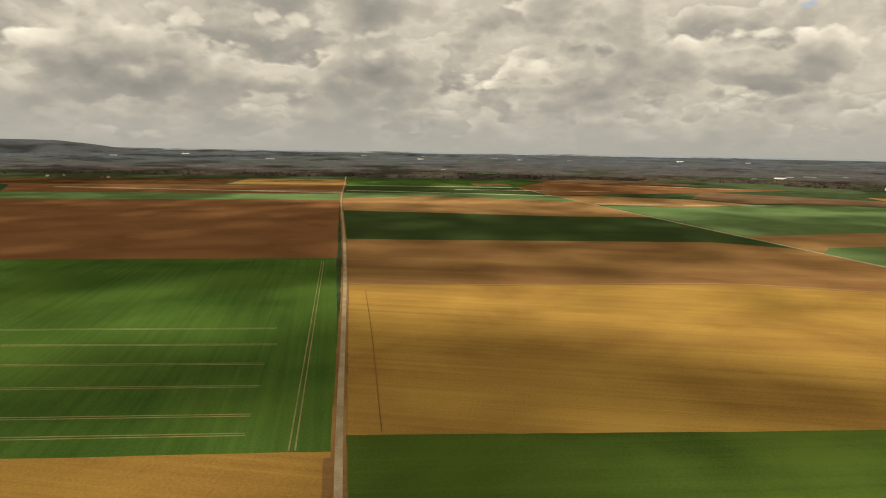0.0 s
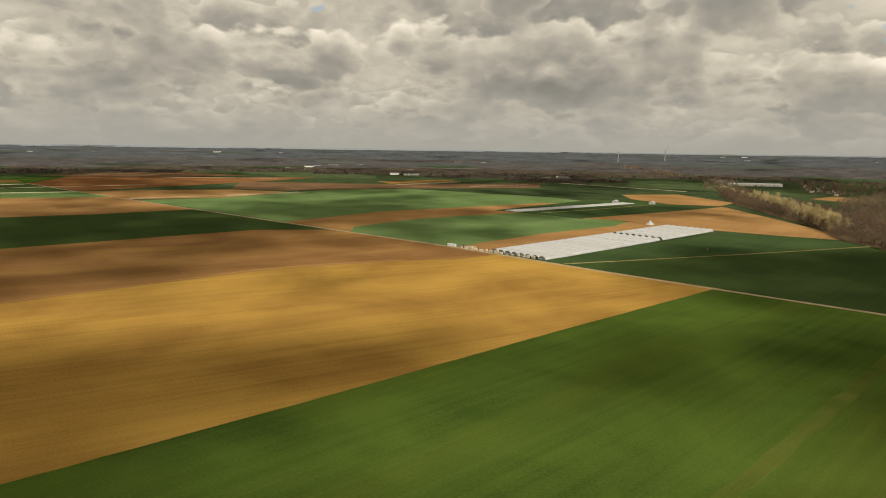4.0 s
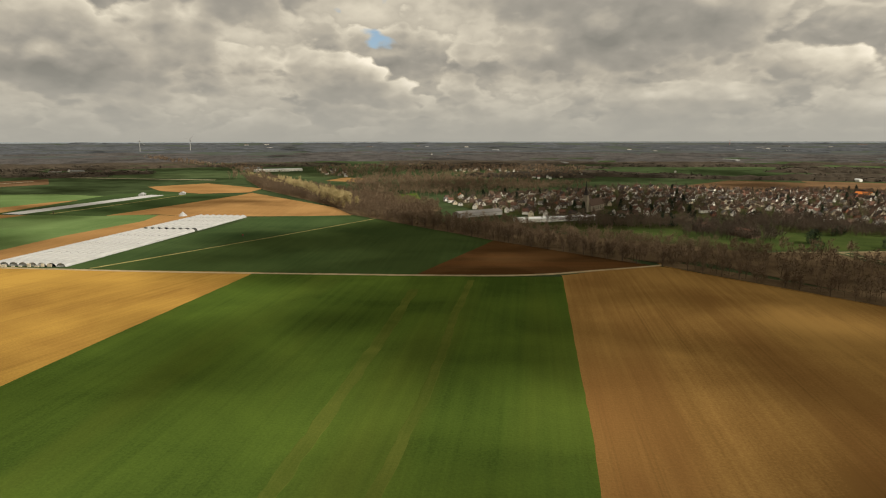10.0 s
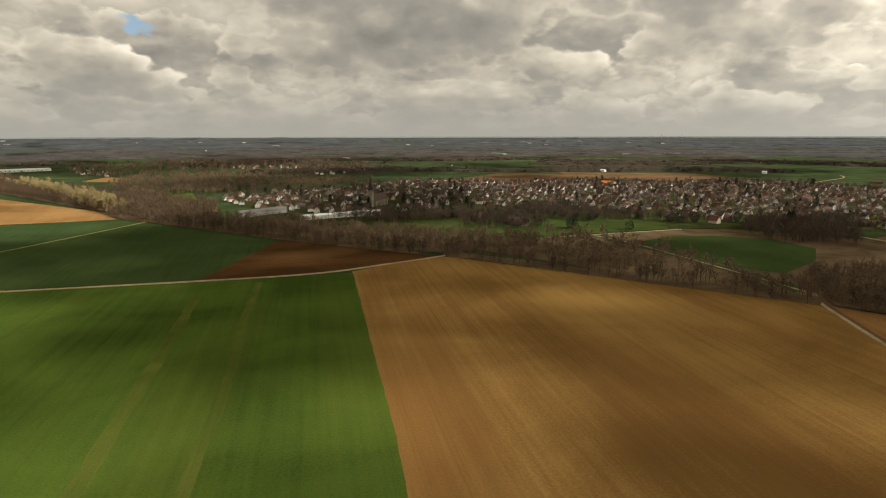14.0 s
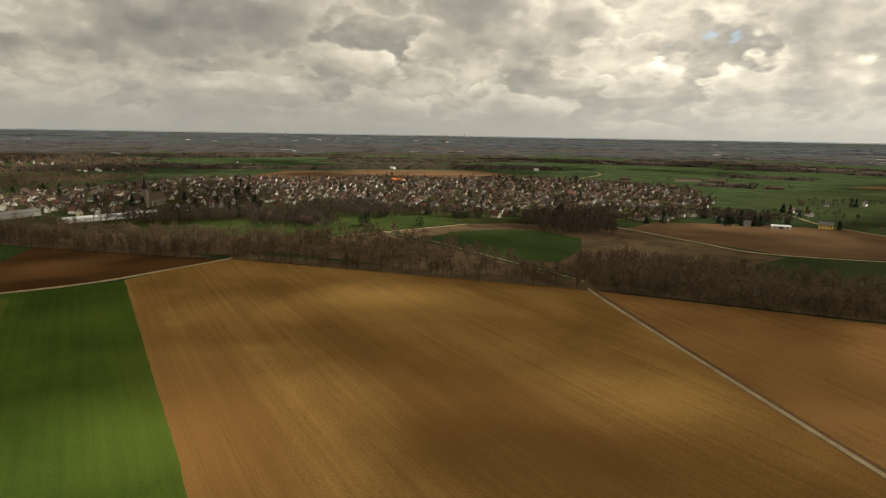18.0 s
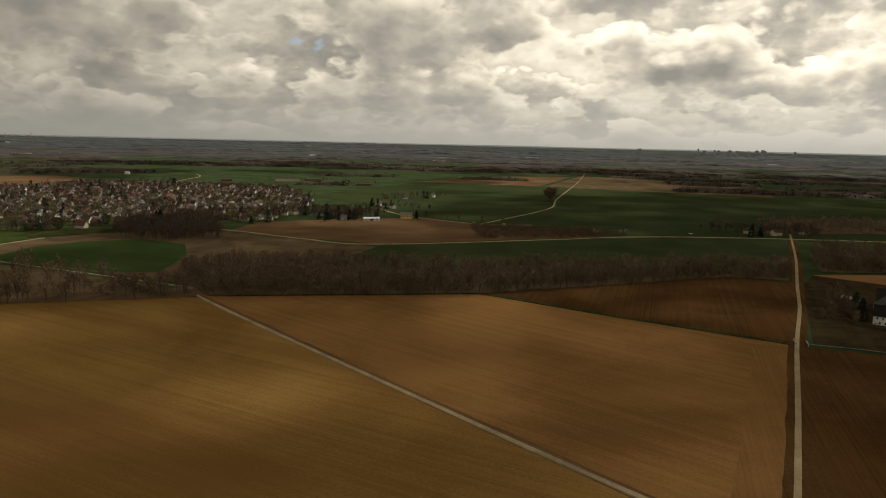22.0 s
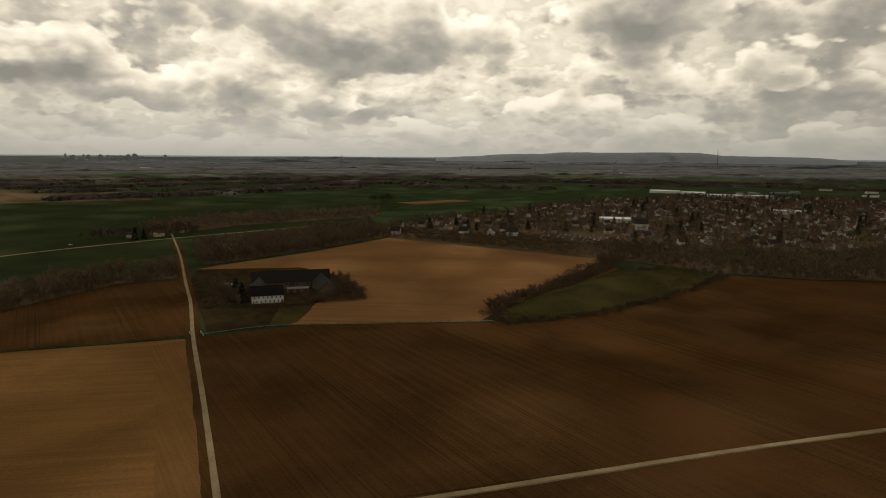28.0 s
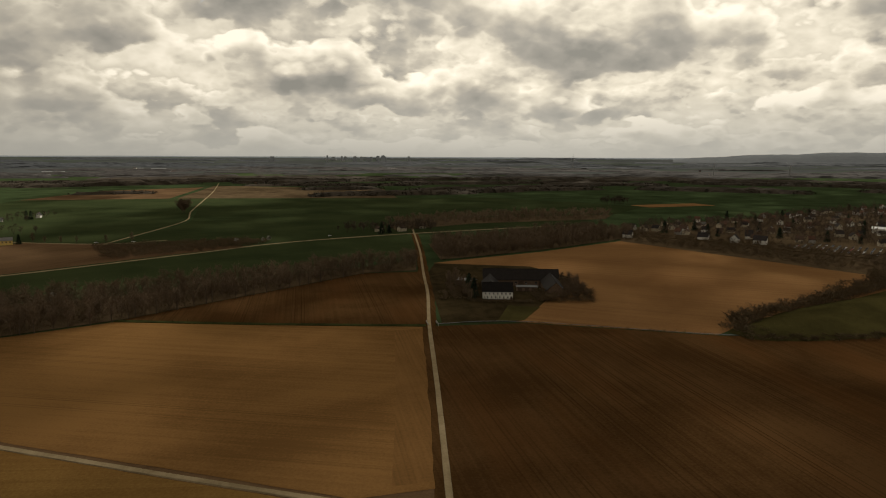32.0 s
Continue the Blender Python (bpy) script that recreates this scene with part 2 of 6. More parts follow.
GRASS = soil("rough_grass", (0.026, 0.030, 0.011), (0.058, 0.064, 0.022), 0, 0.2, 0.05)
M = dict(
    wheat=soil("young_wheat", (0.036, 0.060, 0.011), (0.070, 0.108, 0.017), 94, 0.25, 0.012, (0.10, 0.11, 0.018), 0.25, 0.4, 9.0),
    wheat_n=soil("young_wheat_far_field", (0.034, 0.074, 0.014), (0.080, 0.138, 0.024), 0, 0.3, 0.008),
    deep=soil("dark_green_crop", (0.030, 0.048, 0.0155), (0.047, 0.070, 0.022), 92, 0.3, 0.01),
    pale=soil("pale_green_crop", (0.082, 0.130, 0.044), (0.128, 0.186, 0.070), 86, 0.3, 0.012),
    gold=soil("dry_tilled_loam", (0.225, 0.124, 0.030), (0.385, 0.232, 0.052), 108, 0.3, 0.010, (0.19, 0.10, 0.028), 0.35, 0.4, 6.0, 15.0, 0.3),
    tan=soil("harrowed_loam", (0.172, 0.095, 0.029), (0.275, 0.162, 0.050), 94, 0.35, 0.009, (0.14, 0.068, 0.022), 0.7, 0.4, 6.0, 12.0, 0.2, 0.08),
    stubble=soil("stubble_field", (0.158, 0.083, 0.029), (0.242, 0.130, 0.046), -74, 0.4, 0.012, lanes=9.0, depth=0.4, tight=0.075),
    turned=soil("stubble_headland", (0.150, 0.079, 0.028), (0.228, 0.122, 0.044), -4, 0.7, 0.02, lanes=4.5, depth=0.2),
    umber=soil("dark_ploughed_soil", (0.055, 0.0280, 0.0105), (0.098, 0.052, 0.0205), -5, 0.45, 0.016, (0.105, 0.047, 0.016), 0.45, 0.4, 5.0, lanes=6.0, depth=0.5, tight=0.075),
    brown=soil("red_brown_ploughed_soil", (0.14, 0.065, 0.026), (0.22, 0.105, 0.042), 90, 0.3, 0.008),
    ochre=soil("orange_loam", (0.22, 0.122, 0.046), (0.33, 0.19, 0.075), 84, 0.3, 0.010),
    loam=soil("dry_orange_stubble", (0.185, 0.095, 0.038), (0.272, 0.148, 0.062), -60, 0.3, 0.010, lanes=10.0, depth=0.4),
    hazel=soil("brown_tilled_soil", (0.10, 0.060, 0.032), (0.17, 0.105, 0.056), 20, 0.3, 0.012),
    fleece=soil("pale_fleece_cover", (0.28, 0.24, 0.16), (0.42, 0.37, 0.26), 70, 0.5, 0.05),
    grass=GRASS,
    yard=soil("dark_brown_yard_grass", (0.0259, 0.0195, 0.01), (0.054, 0.0391, 0.019), 0, 0.2, 0.05),
    lawn=soil("meadow_grass", (0.05, 0.085, 0.016), (0.11, 0.15, 0.03), 20, 0.2, 0.02),
    track=soil("pale_gravel_track", (0.245, 0.188, 0.108), (0.365, 0.288, 0.175), 0, 0.5, 0.08),
    tram=soil("bare_wheel_line", (0.165, 0.15, 0.055), (0.26, 0.225, 0.095), 0, 0.5, 0.08),
    sward=soil("dull_winter_crop", (0.029, 0.039, 0.0165), (0.046, 0.058, 0.024), 60, 0.3, 0.01),
    olive=soil("rough_olive_grass", (0.040, 0.035, 0.013), (0.072, 0.062, 0.022), 20, 0.2, 0.03),
    moss=soil("dull_green_crop", (0.032, 0.054, 0.020), (0.052, 0.080, 0.029), 86, 0.3, 0.012),
    mead=soil("damp_meadow", (0.027, 0.041, 0.012), (0.053, 0.071, 0.020), 20, 0.2, 0.02),
    bronze=soil("tilled_brown_loam", (0.155, 0.080, 0.030), (0.245, 0.135, 0.050), 108, 0.3, 0.010, (0.30, 0.175, 0.055), 0.5, 0.4, 5.0, 15.0, 0.3),
    worn=soil("worn_thin_wheat", (0.054, 0.076, 0.013), (0.088, 0.104, 0.020), 94, 0.5, 0.03),
    litter=soil("woodland_floor", (0.072, 0.050, 0.029), (0.135, 0.096, 0.055), 0, 0.3, 0.04),
)


# ---- land ----
def swell(r):
    """The land is level near by and rises softly towards the rim."""
    return 86 * min(max((r - 2500) / 2400, 0), 1.05) ** 2


def high(x, y):
    return swell(math.hypot(x, y))


def mesh_of(name, verts, faces, material):
    me = bpy.data.meshes.new(name)
    me.from_pydata([tuple(v) for v in verts], [], [tuple(f) for f in faces])
    me.materials.append(material)
    me.update()
    return me


def part(name, bm, material, parent=None, label="", at=None):
    """Links a bmesh or a mesh as one object, under a thing or a part when one is given."""
    me = bm
    if isinstance(bm, bmesh.types.BMesh):
        me = bpy.data.meshes.new(name)
        bm.to_mesh(me)
        bm.free()
        me.materials.append(material)
    ob = new(name, me)
    ob.parent = parent
    if at is not None:
        ob.matrix_basis = at
    return tagged(ob, label)


def land():
    """One sheet out to the rim, finer near the middle."""
    m, g, p = surface("far_farmland")
    co = g.add("TexCoord").outputs["Object"]
    cell = g.add("TexVoronoi", feature="F1", distance="CHEBYCHEV")
    mp = g.add("Mapping")
    g.put(mp.inputs[0], co)
    mp.inputs["Rotation"].default_value = (0, 0, radians(17))
    mp.inputs["Scale"].default_value = (1, 0.45, 1)
    g.put(cell.inputs["Vector"], mp.outputs[0])
    cell.inputs["Scale"].default_value = 0.0035
    pick = g.add("SeparateColor")
    g.put(pick.inputs[0], cell.outputs["Color"])
    ramp = g.add("ValToRGB")
    ramp.color_ramp.interpolation = "CONSTANT"
    for i, c in enumerate([(0.042, 0.060, 0.026), (0.066, 0.053, 0.037), (0.035, 0.050, 0.024), (0.060, 0.049, 0.038), (0.060, 0.082, 0.036), (0.15, 0.115, 0.07)]):
        e = ramp.color_ramp.elements
        el = e[i] if i < 2 else e.new(0)
        el.color = (*c, 1)
        el.position = (0, 0.25, 0.42, 0.62, 0.8, 0.93)[i]
    g.put(ramp.inputs[0], pick.outputs[0])
    n = g.noise(co, 0.02, 5.0)
    g.put(p.inputs["Base Color"], g.mix(1.0, ramp.outputs[0], g.ramp(n, (0.3, 0.65), (0.7, 1.25)), "MULTIPLY"))
    p.inputs["Roughness"].default_value = 0.95
    p.inputs["Specular IOR Level"].default_value = 0.0
    radii = [0, 150, 400, 800, 1300, 1900, 2500] + [2500 + 150 * i for i in range(1, 17)]
    verts, faces = [(0, 0, 0)], []
    n = 120
    for r in radii[1:]:
        for k in range(n):
            a = 2 * math.pi * k / n
            verts.append((r * math.sin(a), r * math.cos(a), swell(r)))
    for k in range(n):
        faces.append((0, 1 + (k + 1) % n, 1 + k))
    for j in range(len(radii) - 2):
        for k in range(n):
            a, b = 1 + j * n + k, 1 + j * n + (k + 1) % n
            faces.append((a, b, b + n, a + n))
    ob = part("ground", mesh_of("ground", verts, faces, m), m)
    tagged(ob, "wide flat farmland with fields and hedges to the horizon", "ground", "", "structure")


land()


def far_plain():
    """The outermost fields, paler than the near ones: distance haze is put into their colour."""
    m = soil("far_haze_plain", (0.050, 0.054, 0.054), (0.080, 0.084, 0.084), 80, 0.02, 0.006, (0.056, 0.070, 0.050), 0.7, 0.1, 6.0)
    verts, faces, n = [], [], 120
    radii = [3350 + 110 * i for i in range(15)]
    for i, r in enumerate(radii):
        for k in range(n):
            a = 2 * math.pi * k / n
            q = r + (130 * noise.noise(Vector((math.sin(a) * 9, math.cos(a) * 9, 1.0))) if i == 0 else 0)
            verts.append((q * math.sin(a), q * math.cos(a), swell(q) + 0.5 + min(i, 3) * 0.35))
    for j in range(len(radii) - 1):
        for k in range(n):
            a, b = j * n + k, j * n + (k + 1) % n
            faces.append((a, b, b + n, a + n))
    tagged(part("ground_far", mesh_of("ground_far", verts, faces, m), m), "grey-green plain towards the horizon with haze painted in", "ground", "", "structure")


far_plain()
LAYER = [0]


def widen(corners, by):
    """Moves each side of an outline outwards, so that neighbours meet."""
    turn = 1 if sum(a[0] * b[1] - b[0] * a[1] for a, b in zip(corners, corners[1:] + corners[:1])) > 0 else -1
    out = []
    for p, q, r in zip(corners[-1:] + corners[:-1], corners, corners[1:] + corners[:1]):
        a, b = (Vector(q) - Vector(p)).normalized(), (Vector(r) - Vector(q)).normalized()
        m = Vector((a.y + b.y, -a.x - b.x)) * turn
        m = m / max(m.length_squared / 2, 0.5)
        out.append((q[0] + m.x * by, q[1] + m.y * by))
    return out


def ragged(corners):
    """The plough never turns twice on the same spot: a little unevenness along each side."""
    r = random.Random(int(corners[0][0] * 7 + corners[0][1]))
    out = []
    for a, b in zip(corners, corners[1:] + corners[:1]):
        n = max(1, min(40, int(math.dist(a, b) / 9)))
        out.append(a)
        for i in range(1, n):
            t = i / n
            out.append((a[0] + (b[0] - a[0]) * t + r.uniform(-0.22, 0.22), a[1] + (b[1] - a[1]) * t + r.uniform(-0.22, 0.22)))
    return out


def field(name, corners, material, label, category="field", lift=None):
    """One field: a thin slab with its own edge, laid over the land."""
    LAYER[0] += 1
    z = lift or 0.03 + 0.004 * LAYER[0]
    if category == "field" and max(math.hypot(*c) for c in corners) < 1600:
        corners = ragged(widen(corners, 3.0))
    bm = bmesh.new()
    far = max(math.hypot(*c) for c in corners) > 2450
    f = bm.faces.new([bm.verts.new((x, y, 0)) for x, y in corners])
    if sum((a[0] * b[1] - b[0] * a[1]) for a, b in zip(corners, corners[1:] + corners[:1])) < 0:
        f.normal_flip()
    bm.normal_update()
    if far:
        bmesh.ops.triangulate(bm, faces=bm.faces[:])
        bmesh.ops.subdivide_edges(bm, edges=bm.edges[:], cuts=9, use_grid_fill=True)
    else:
        bmesh.ops.triangulate(bm, faces=[f])
    for v in bm.verts:
        v.co.z = high(v.co.x, v.co.y) + z + (0.8 if far else 0)
    return tagged(part(name, bm, material), label, category, "", "structure")


def smooth(pts, step=10.0):
    out = []
    p = [pts[0]] + list(pts) + [pts[-1]]
    for a, b, c, d in zip(p, p[1:], p[2:], p[3:]):
        a, b, c, d = (Vector(q) for q in (a, b, c, d))
        n = max(1, int((c - b).length / step))
        for i in range(n):
            t = i / n
            out.append(0.5 * (2 * b + (c - a) * t + (2 * a - 5 * b + 4 * c - d) * t * t + (3 * b - a - 3 * c + d) * t ** 3))
    return out + [Vector(pts[-1])]


def strip(name, pts, width, material, label="", category="track", lift=0.42, rough=0.08, curve=True, kind="structure"):
    """A track or verge: a raised ribbon with sloping sides."""
    line = smooth(pts) if curve else [Vector(q) for q in pts]
    rnd = random.Random(len(pts) * 31 + int(width * 10))
    verts, faces = [], []
    for i, q in enumerate(line):
        d = (line[min(i + 1, len(line) - 1)] - line[max(i - 1, 0)]).normalized()
        s = Vector((d.y, -d.x))
        z = high(q.x, q.y)
        for off, h in ((-0.5, 0.02), (-0.42, lift), (0.42, lift), (0.5, 0.02)):
            w = off * width * (1 + rnd.uniform(-rough, rough))
            verts.append((q.x + s.x * w, q.y + s.y * w, z + h))
        if i:
            a = 4 * i
            for k in range(3):
                faces.append((a - 4 + k, a - 3 + k, a + 1 + k, a + k))
    ob = part(name, mesh_of(name, verts, faces, material), material)
    if label:
        tagged(ob, label, category, "", kind)
    return ob


# low ground that the tracks run over
field("verge", [(-30, -150), (60, -160), (330, -290), (345, -345), (150, -275), (0, -205), (-40, -205)], M["hazel"], "bare brown verge beside the track", "verge", 0.026)
field("verge", [(-20, -140), (-900, 15), (-900, -70), (-40, -210)], M["umber"], "dark verge beside the track", "verge", 0.024)
# fields, from the north round by the east to the south and west
field("field", [(-9, 208), (-9, 601), (-300, 609), (-900, 622), (-900, 262), (-116, 216)], M["wheat_n"], "green winter wheat with pale wheel lines beside the track")
field("field", [(-9, 206), (-116, 214), (-900, 260), (-900, -40), (-14, -10)], M["gold"], "dry golden tilled soil beside the track")
field("field", [(-5, 605), (-1, 1045), (3, 1310), (-629, 1317), (-1400, 1340), (-1400, 640), (-300, 613)], M["brown"], "red-brown ploughed soil beside the track")
field("field", [(-3, 221), (150, 205), (300, 192), (478, 173), (483, 380), (439, 388), (400, 414), (300, 457), (180, 467), (109, 470), (5, 482)], M["gold"], "broad golden tilled field between two tracks")
# Browner soil; part of its darker tone is cloud shade put into the colour.
field("field", [(0, 485), (109, 473), (180, 470), (300, 460), (400, 417), (439, 391), (483, 383), (486, 560), (480, 640), (420, 692), (200, 715), (5, 736)], M["bronze"], "tilled field beyond the golden one, browner soil and painted cloud shade")
field("field", [(6, 738), (200, 717), (420, 694), (480, 642), (482, 980), (346, 992), (204, 1035), (10, 1092)], M["deep"], "dark green crop beyond the golden field")
field("field", [(10, 1094), (204, 1037), (346, 994), (484, 982), (486, 1300), (190, 1440), (10, 1369)], M["ochre"], "orange-brown loam beyond the dark crop")
field("field", [(10, 1372), (190, 1443), (486, 1303), (488, 1480), (300, 1560), (10, 1540)], M["pale"], "pale green crop far along the track")
field("field", [(12, 1545), (300, 1563), (488, 1485), (495, 1830), (26, 1864)], M["deep"], "dark green far field")
field("field", [(3, 1313), (-629, 1320), (-700, 1520), (6, 1500)], M["pale"], "pale green far field left of the track")
field("field", [(6, 1503), (-700, 1523), (-800, 1790), (-855, 1830), (26, 1860)], M["brown"], "brown ploughed far field")
field("field", [(26, 1868), (-300, 1880), (-280, 2250), (30, 2220)], M["tan"], "tan far field beside the track")
field("field", [(-310, 1880), (-855, 1850), (-1100, 2150), (-300, 2260)], M["umber"], "dark brown far field")
field("field", [(30, 1870), (500, 1845), (700, 2180), (33, 2240)], M["wheat_n"], "green far field")
field("field", [(500, 1500), (900, 1600), (1300, 1750), (700, 2170), (504, 1840)], M["brown"], "brown far field")
field("field", [(494, 740), (569, 751), (686, 767), (836, 739), (1024, 702), (1134, 640), (1180, 800), (1140, 1055), (1130, 1134), (992, 1252), (841, 1212), (645, 1164), (495, 1200)], M["pale"], "pale green crop with patches of sun")
field("field", [(494, 737), (569, 748), (686, 764), (836, 736), (1024, 699), (1132, 638), (860, 640), (846, 610), (729, 642), (646, 653), (527, 639), (494, 606)], M["ochre"], "orange soil between green crops")
field("field", [(494, 603), (527, 636), (646, 650), (729, 639), (848, 606), (860, 520), (850, 434), (790, 422), (660, 441), (552, 441), (494, 439)], M["pale"], "pale green crop behind the plastic tunnels")
field("field", [(494, 398), (838, 388), (850, 431), (790, 419), (660, 438), (552, 438), (494, 436)], M["ochre"], "strip of orange soil along the tunnels")
field("field", [(848, 664), (846, 560), (842, 502), (1000, 474), (1178, 444), (1200, 530), (1260, 640), (1164, 680)], M["moss"], "green field with low fleece beds")
field("field", [(842, 385), (862, 176), (951, 212), (1230, 440), (1178, 441), (1000, 471), (848, 499), (866, 440)], M["ochre"], "orange loam field along the wood")
field("field", [(488, 313), (832, 142), (864, 172), (836, 292), (492, 328)], M["moss"], "green strip between path and tunnels")
field("field", [(486, 302), (484, 190), (482, 50), (653, -9), (826, 133)], M["deep"], "dark green crop below the wood")
field("field", [(482, 46), (484, -33), (505, -88), (524, -130), (651, -13)], M["umber"], "dark brown corner field at the wood")
field("field", [(-4, 218), (150, 202), (300, 189), (474, 171), (470, 60), (473, -57), (203, -36), (-5, -14)], M["wheat"], "bright green young wheat with worn streaks")
field("field", [(473, -60), (479, -60), (500, -92), (520, -136), (410, -225), (306, -308), (156, -240), (14, -178), (-9, -168), (-5, -17), (203, -39)], M["tan"], "harrowed golden-brown loam with wheel streaks")
field("field", [(298, -316), (150, -406), (60, -390), (-32, -376), (-22, -192), (8, -188), (156, -252)], M["stubble"], "dry stubble field between two tracks")
field("headland", [(-23, -194), (-3, -191), (-8, -260), (-13, -372), (-32, -374)], M["turned"], "worked headland beside the lane with rows along it", "headland", 0.17)
field("field", [(146, -413), (60, -396), (-34, -384), (-40, -560), (3, -556)], M["umber"], "dark ploughed field between ditch and wood")
field("field", [(-41, -376), (-91, -377), (-193, -338), (-268, -325), (-370, -353), (-459, -388), (-512, -340), (-572, -304), (-760, -250), (-1000, -194), (-1000, -40), (-900, -30), (-450, -103), (-257, -141), (-82, -172), (-24, -184)], M["umber"], "wide dark ploughed field beside the track")
field("field", [(-24, -168), (-82, -160), (-257, -130), (-450, -90), (-900, -15), (-900, -42), (-14, -12)], M["umber"], "dark soil on the near side of the track")
field("field", [(-91, -385), (-193, -346), (-232, -374), (-300, -403), (-398, -455), (-430, -506), (-301, -745), (-180, -665), (-91, -622), (-66, -608), (-150, -580), (-168, -522), (-120, -440)], M["loam"], "dry orange field behind the farmstead")
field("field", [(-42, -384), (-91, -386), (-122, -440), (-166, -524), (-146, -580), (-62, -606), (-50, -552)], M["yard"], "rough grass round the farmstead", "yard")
field("field", [(-76, -386), (-93, -387), (-112, -420), (-92, -428)], M["olive"], "lighter mown grass by the farmstead", "lawn")
field("field", [(306, -548), (400, -546), (500, -556), (600, -470), (606, -421), (597, -325), (473, -334), (330, -340), (306, -400)], M["litter"], "brown meadow behind the wood", "meadow")
field("field", [(541, -334), (563, -380), (556, -425), (525, -464), (470, -462), (425, -418), (392, -360), (415, -345), (466, -338)], M["deep"], "dark green field by the path", lift=0.38)
field("field", [(310, -566), (182, -690), (96, -764), (-50, -836), (-64, -700), (40, -620), (200, -520), (300, -480)], M["sward"], "dark green meadow between wood and road")
field("field", [(500, -568), (404, -560), (322, -566), (190, -690), (130, -740), (290, -764), (380, -788), (440, -740), (520, -640)], M["hazel"], "brown ploughed field by the road")
field("field", [(285, -775), (400, -800), (700, -1000), (731, -1513), (436, -1560), (330, -1340), (262, -1010)], M["sward"], "wide dark green crop beyond the houses")
field("field", [(255, -1010), (300, -1250), (430, -1560), (-300, -1560), (-560, -1260), (-300, -940), (-60, -850), (92, -772), (280, -780)], M["sward"], "dark green crop beyond the road")
field("field", [(436, -1565), (731, -1518), (700, -1900), (480, -2100)], M["hazel"], "brown far field")
field("field", [(420, -1565), (-80, -1565), (-60, -2000), (470, -2200)], M["litter"], "dark brown far field")
field("field", [(-210, -334), (-232, -372), (-300, -401), (-398, -452), (-462, -388), (-370, -355), (-268, -327)], M["olive"], "grassy hollow among bushes", "meadow")

field("field", [(495, 1225), (645, 1167), (833, 1216), (773, 1365), (586, 1462), (496, 1480)], M["ochre"], "orange loam beyond the pale crop")
field("field", [(793, 1399), (855, 1267), (1083, 1201), (1445, 986), (1644, 1121), (1239, 1329), (969, 1652)], M["hazel"], "dull brown field beyond the pale crop")

# tracks
strip("verge", [(-12, -170), (-8, 0), (-6, 208), (0, 480), (3, 736), (6, 1369), (20, 1900), (33, 2450)], 5.6, M["bronze"], "worn brown verge on both sides of the track", "verge", 0.32, 0.12)
strip("verge", [(-19, -176), (-27, -280), (-34.2, -384), (-42, -470), (-46.7, -552), (-55.7, -690), (-62, -840)], 9, M["umber"], "dark verge on both sides of the lane", "verge", 0.3, 0.12)
strip("road", [(-12, -170), (-8, 0), (-6, 208), (0, 480), (3, 736), (6, 1369), (20, 1900), (33, 2450)], 3.0, M["track"], "straight pale gravel farm track with grassy edges")
strip("road", [(500, 1840), (492, 1492), (489, 1105), (488, 626), (489, 442), (478, 240), (476, 48), (481, -33), (502, -88), (524, -138), (545, -165)], 3.9, M["track"], "pale gravel field road curving to the wood")
strip("road", [(330, -330), (305, -312), (156, -245), (11, -183), (-20, -176), (-82, -166), (-171, -152), (-257, -136), (-450, -97), (-900, -22)], 2.7, M["track"], "pale gravel track crossing the ploughed fields")
strip("road", [(-19, -176), (-27, -280), (-34.2, -384), (-42, -470), (-46.7, -552), (-55.7, -690), (-62, -840), (-64, -900)], 2.5, M["track"], "pale paved farm lane leading past the farmstead")
strip("road", [(620, -560), (500, -562), (400, -553), (320, -560), (178, -686), (93, -766), (-54, -842), (-300, -930)], 4.2, M["track"], "country road between dark fields")
strip("path", [(487, 308), (650, 224), (829, 138)], 1.7, M["tram"], "pale field path to the wood")
strip("path", [(545, -165), (553, -203), (591, -257), (597, -313), (603, -370), (608, -425)], 2.0, M["track"], "pale path through the meadow")
strip("path", [(597, -313), (536, -326), (473, -328), (351, -330), (330, -330)], 2.0, M["track"], "pale path along the wood")
strip("road", [(480, -860), (402, -800), (289, -772), (230, -800)], 4.0, M["track"], "lane with a row of bare trees")
strip("path", [(289, -772), (268, -1015), (290, -1150), (308, -1247), (400, -1850), (492, -2369)], 2.6, M["track"], "pale field path to the horizon")
strip("path", [(1070, -1050), (1150, -1130), (1240, -1290), (1330, -1374)], 3.0, M["track"], "pale lane from the village to the far fields")
strip("path", [(548, -160), (520, -143), (410, -230), (309, -311)], 2.2, M["tan"], "bare strip along the wood's edge", "headland", 0.36)
# pale fleece strips far out in the fields
for a, b, w in [((-660, 1707), (7, 1534), 22), ((-276, 1610), (8, 1592), 8), ((26, 1864), (487, 1815), 16), ((22, 1634), (488, 1476), 10), ((498, 1240), (862, 1200), 9), ((1228, 1303), (1500, 1316), 14), ((1340, 1139), (1545, 1094), 9), ((667, 1203), (850, 1212), 12), ((1628, 671), (1715, 1129), 10), ((-1439, 3047), (-1136, 3023), 30)]:
    strip("fleece_strip", [a, b], w, M["fleece"], "pale fleece strip over a far bed", "crop cover", 0.5)
field("field", [(1206, 530), (1240, 450), (1344, 456), (1500, 640), (1380, 720), (1270, 640)], M["ochre"], "orange-brown field beyond the fleece beds")
field("field", [(1246, 1345), (1500, 1320), (1560, 1420), (1300, 1460)], M["tan"], "tan far field")
field("field", [(1560, 300), (1690, 290), (1760, 370), (1610, 390)], M["ochre"], "tan clearing beyond the wood")
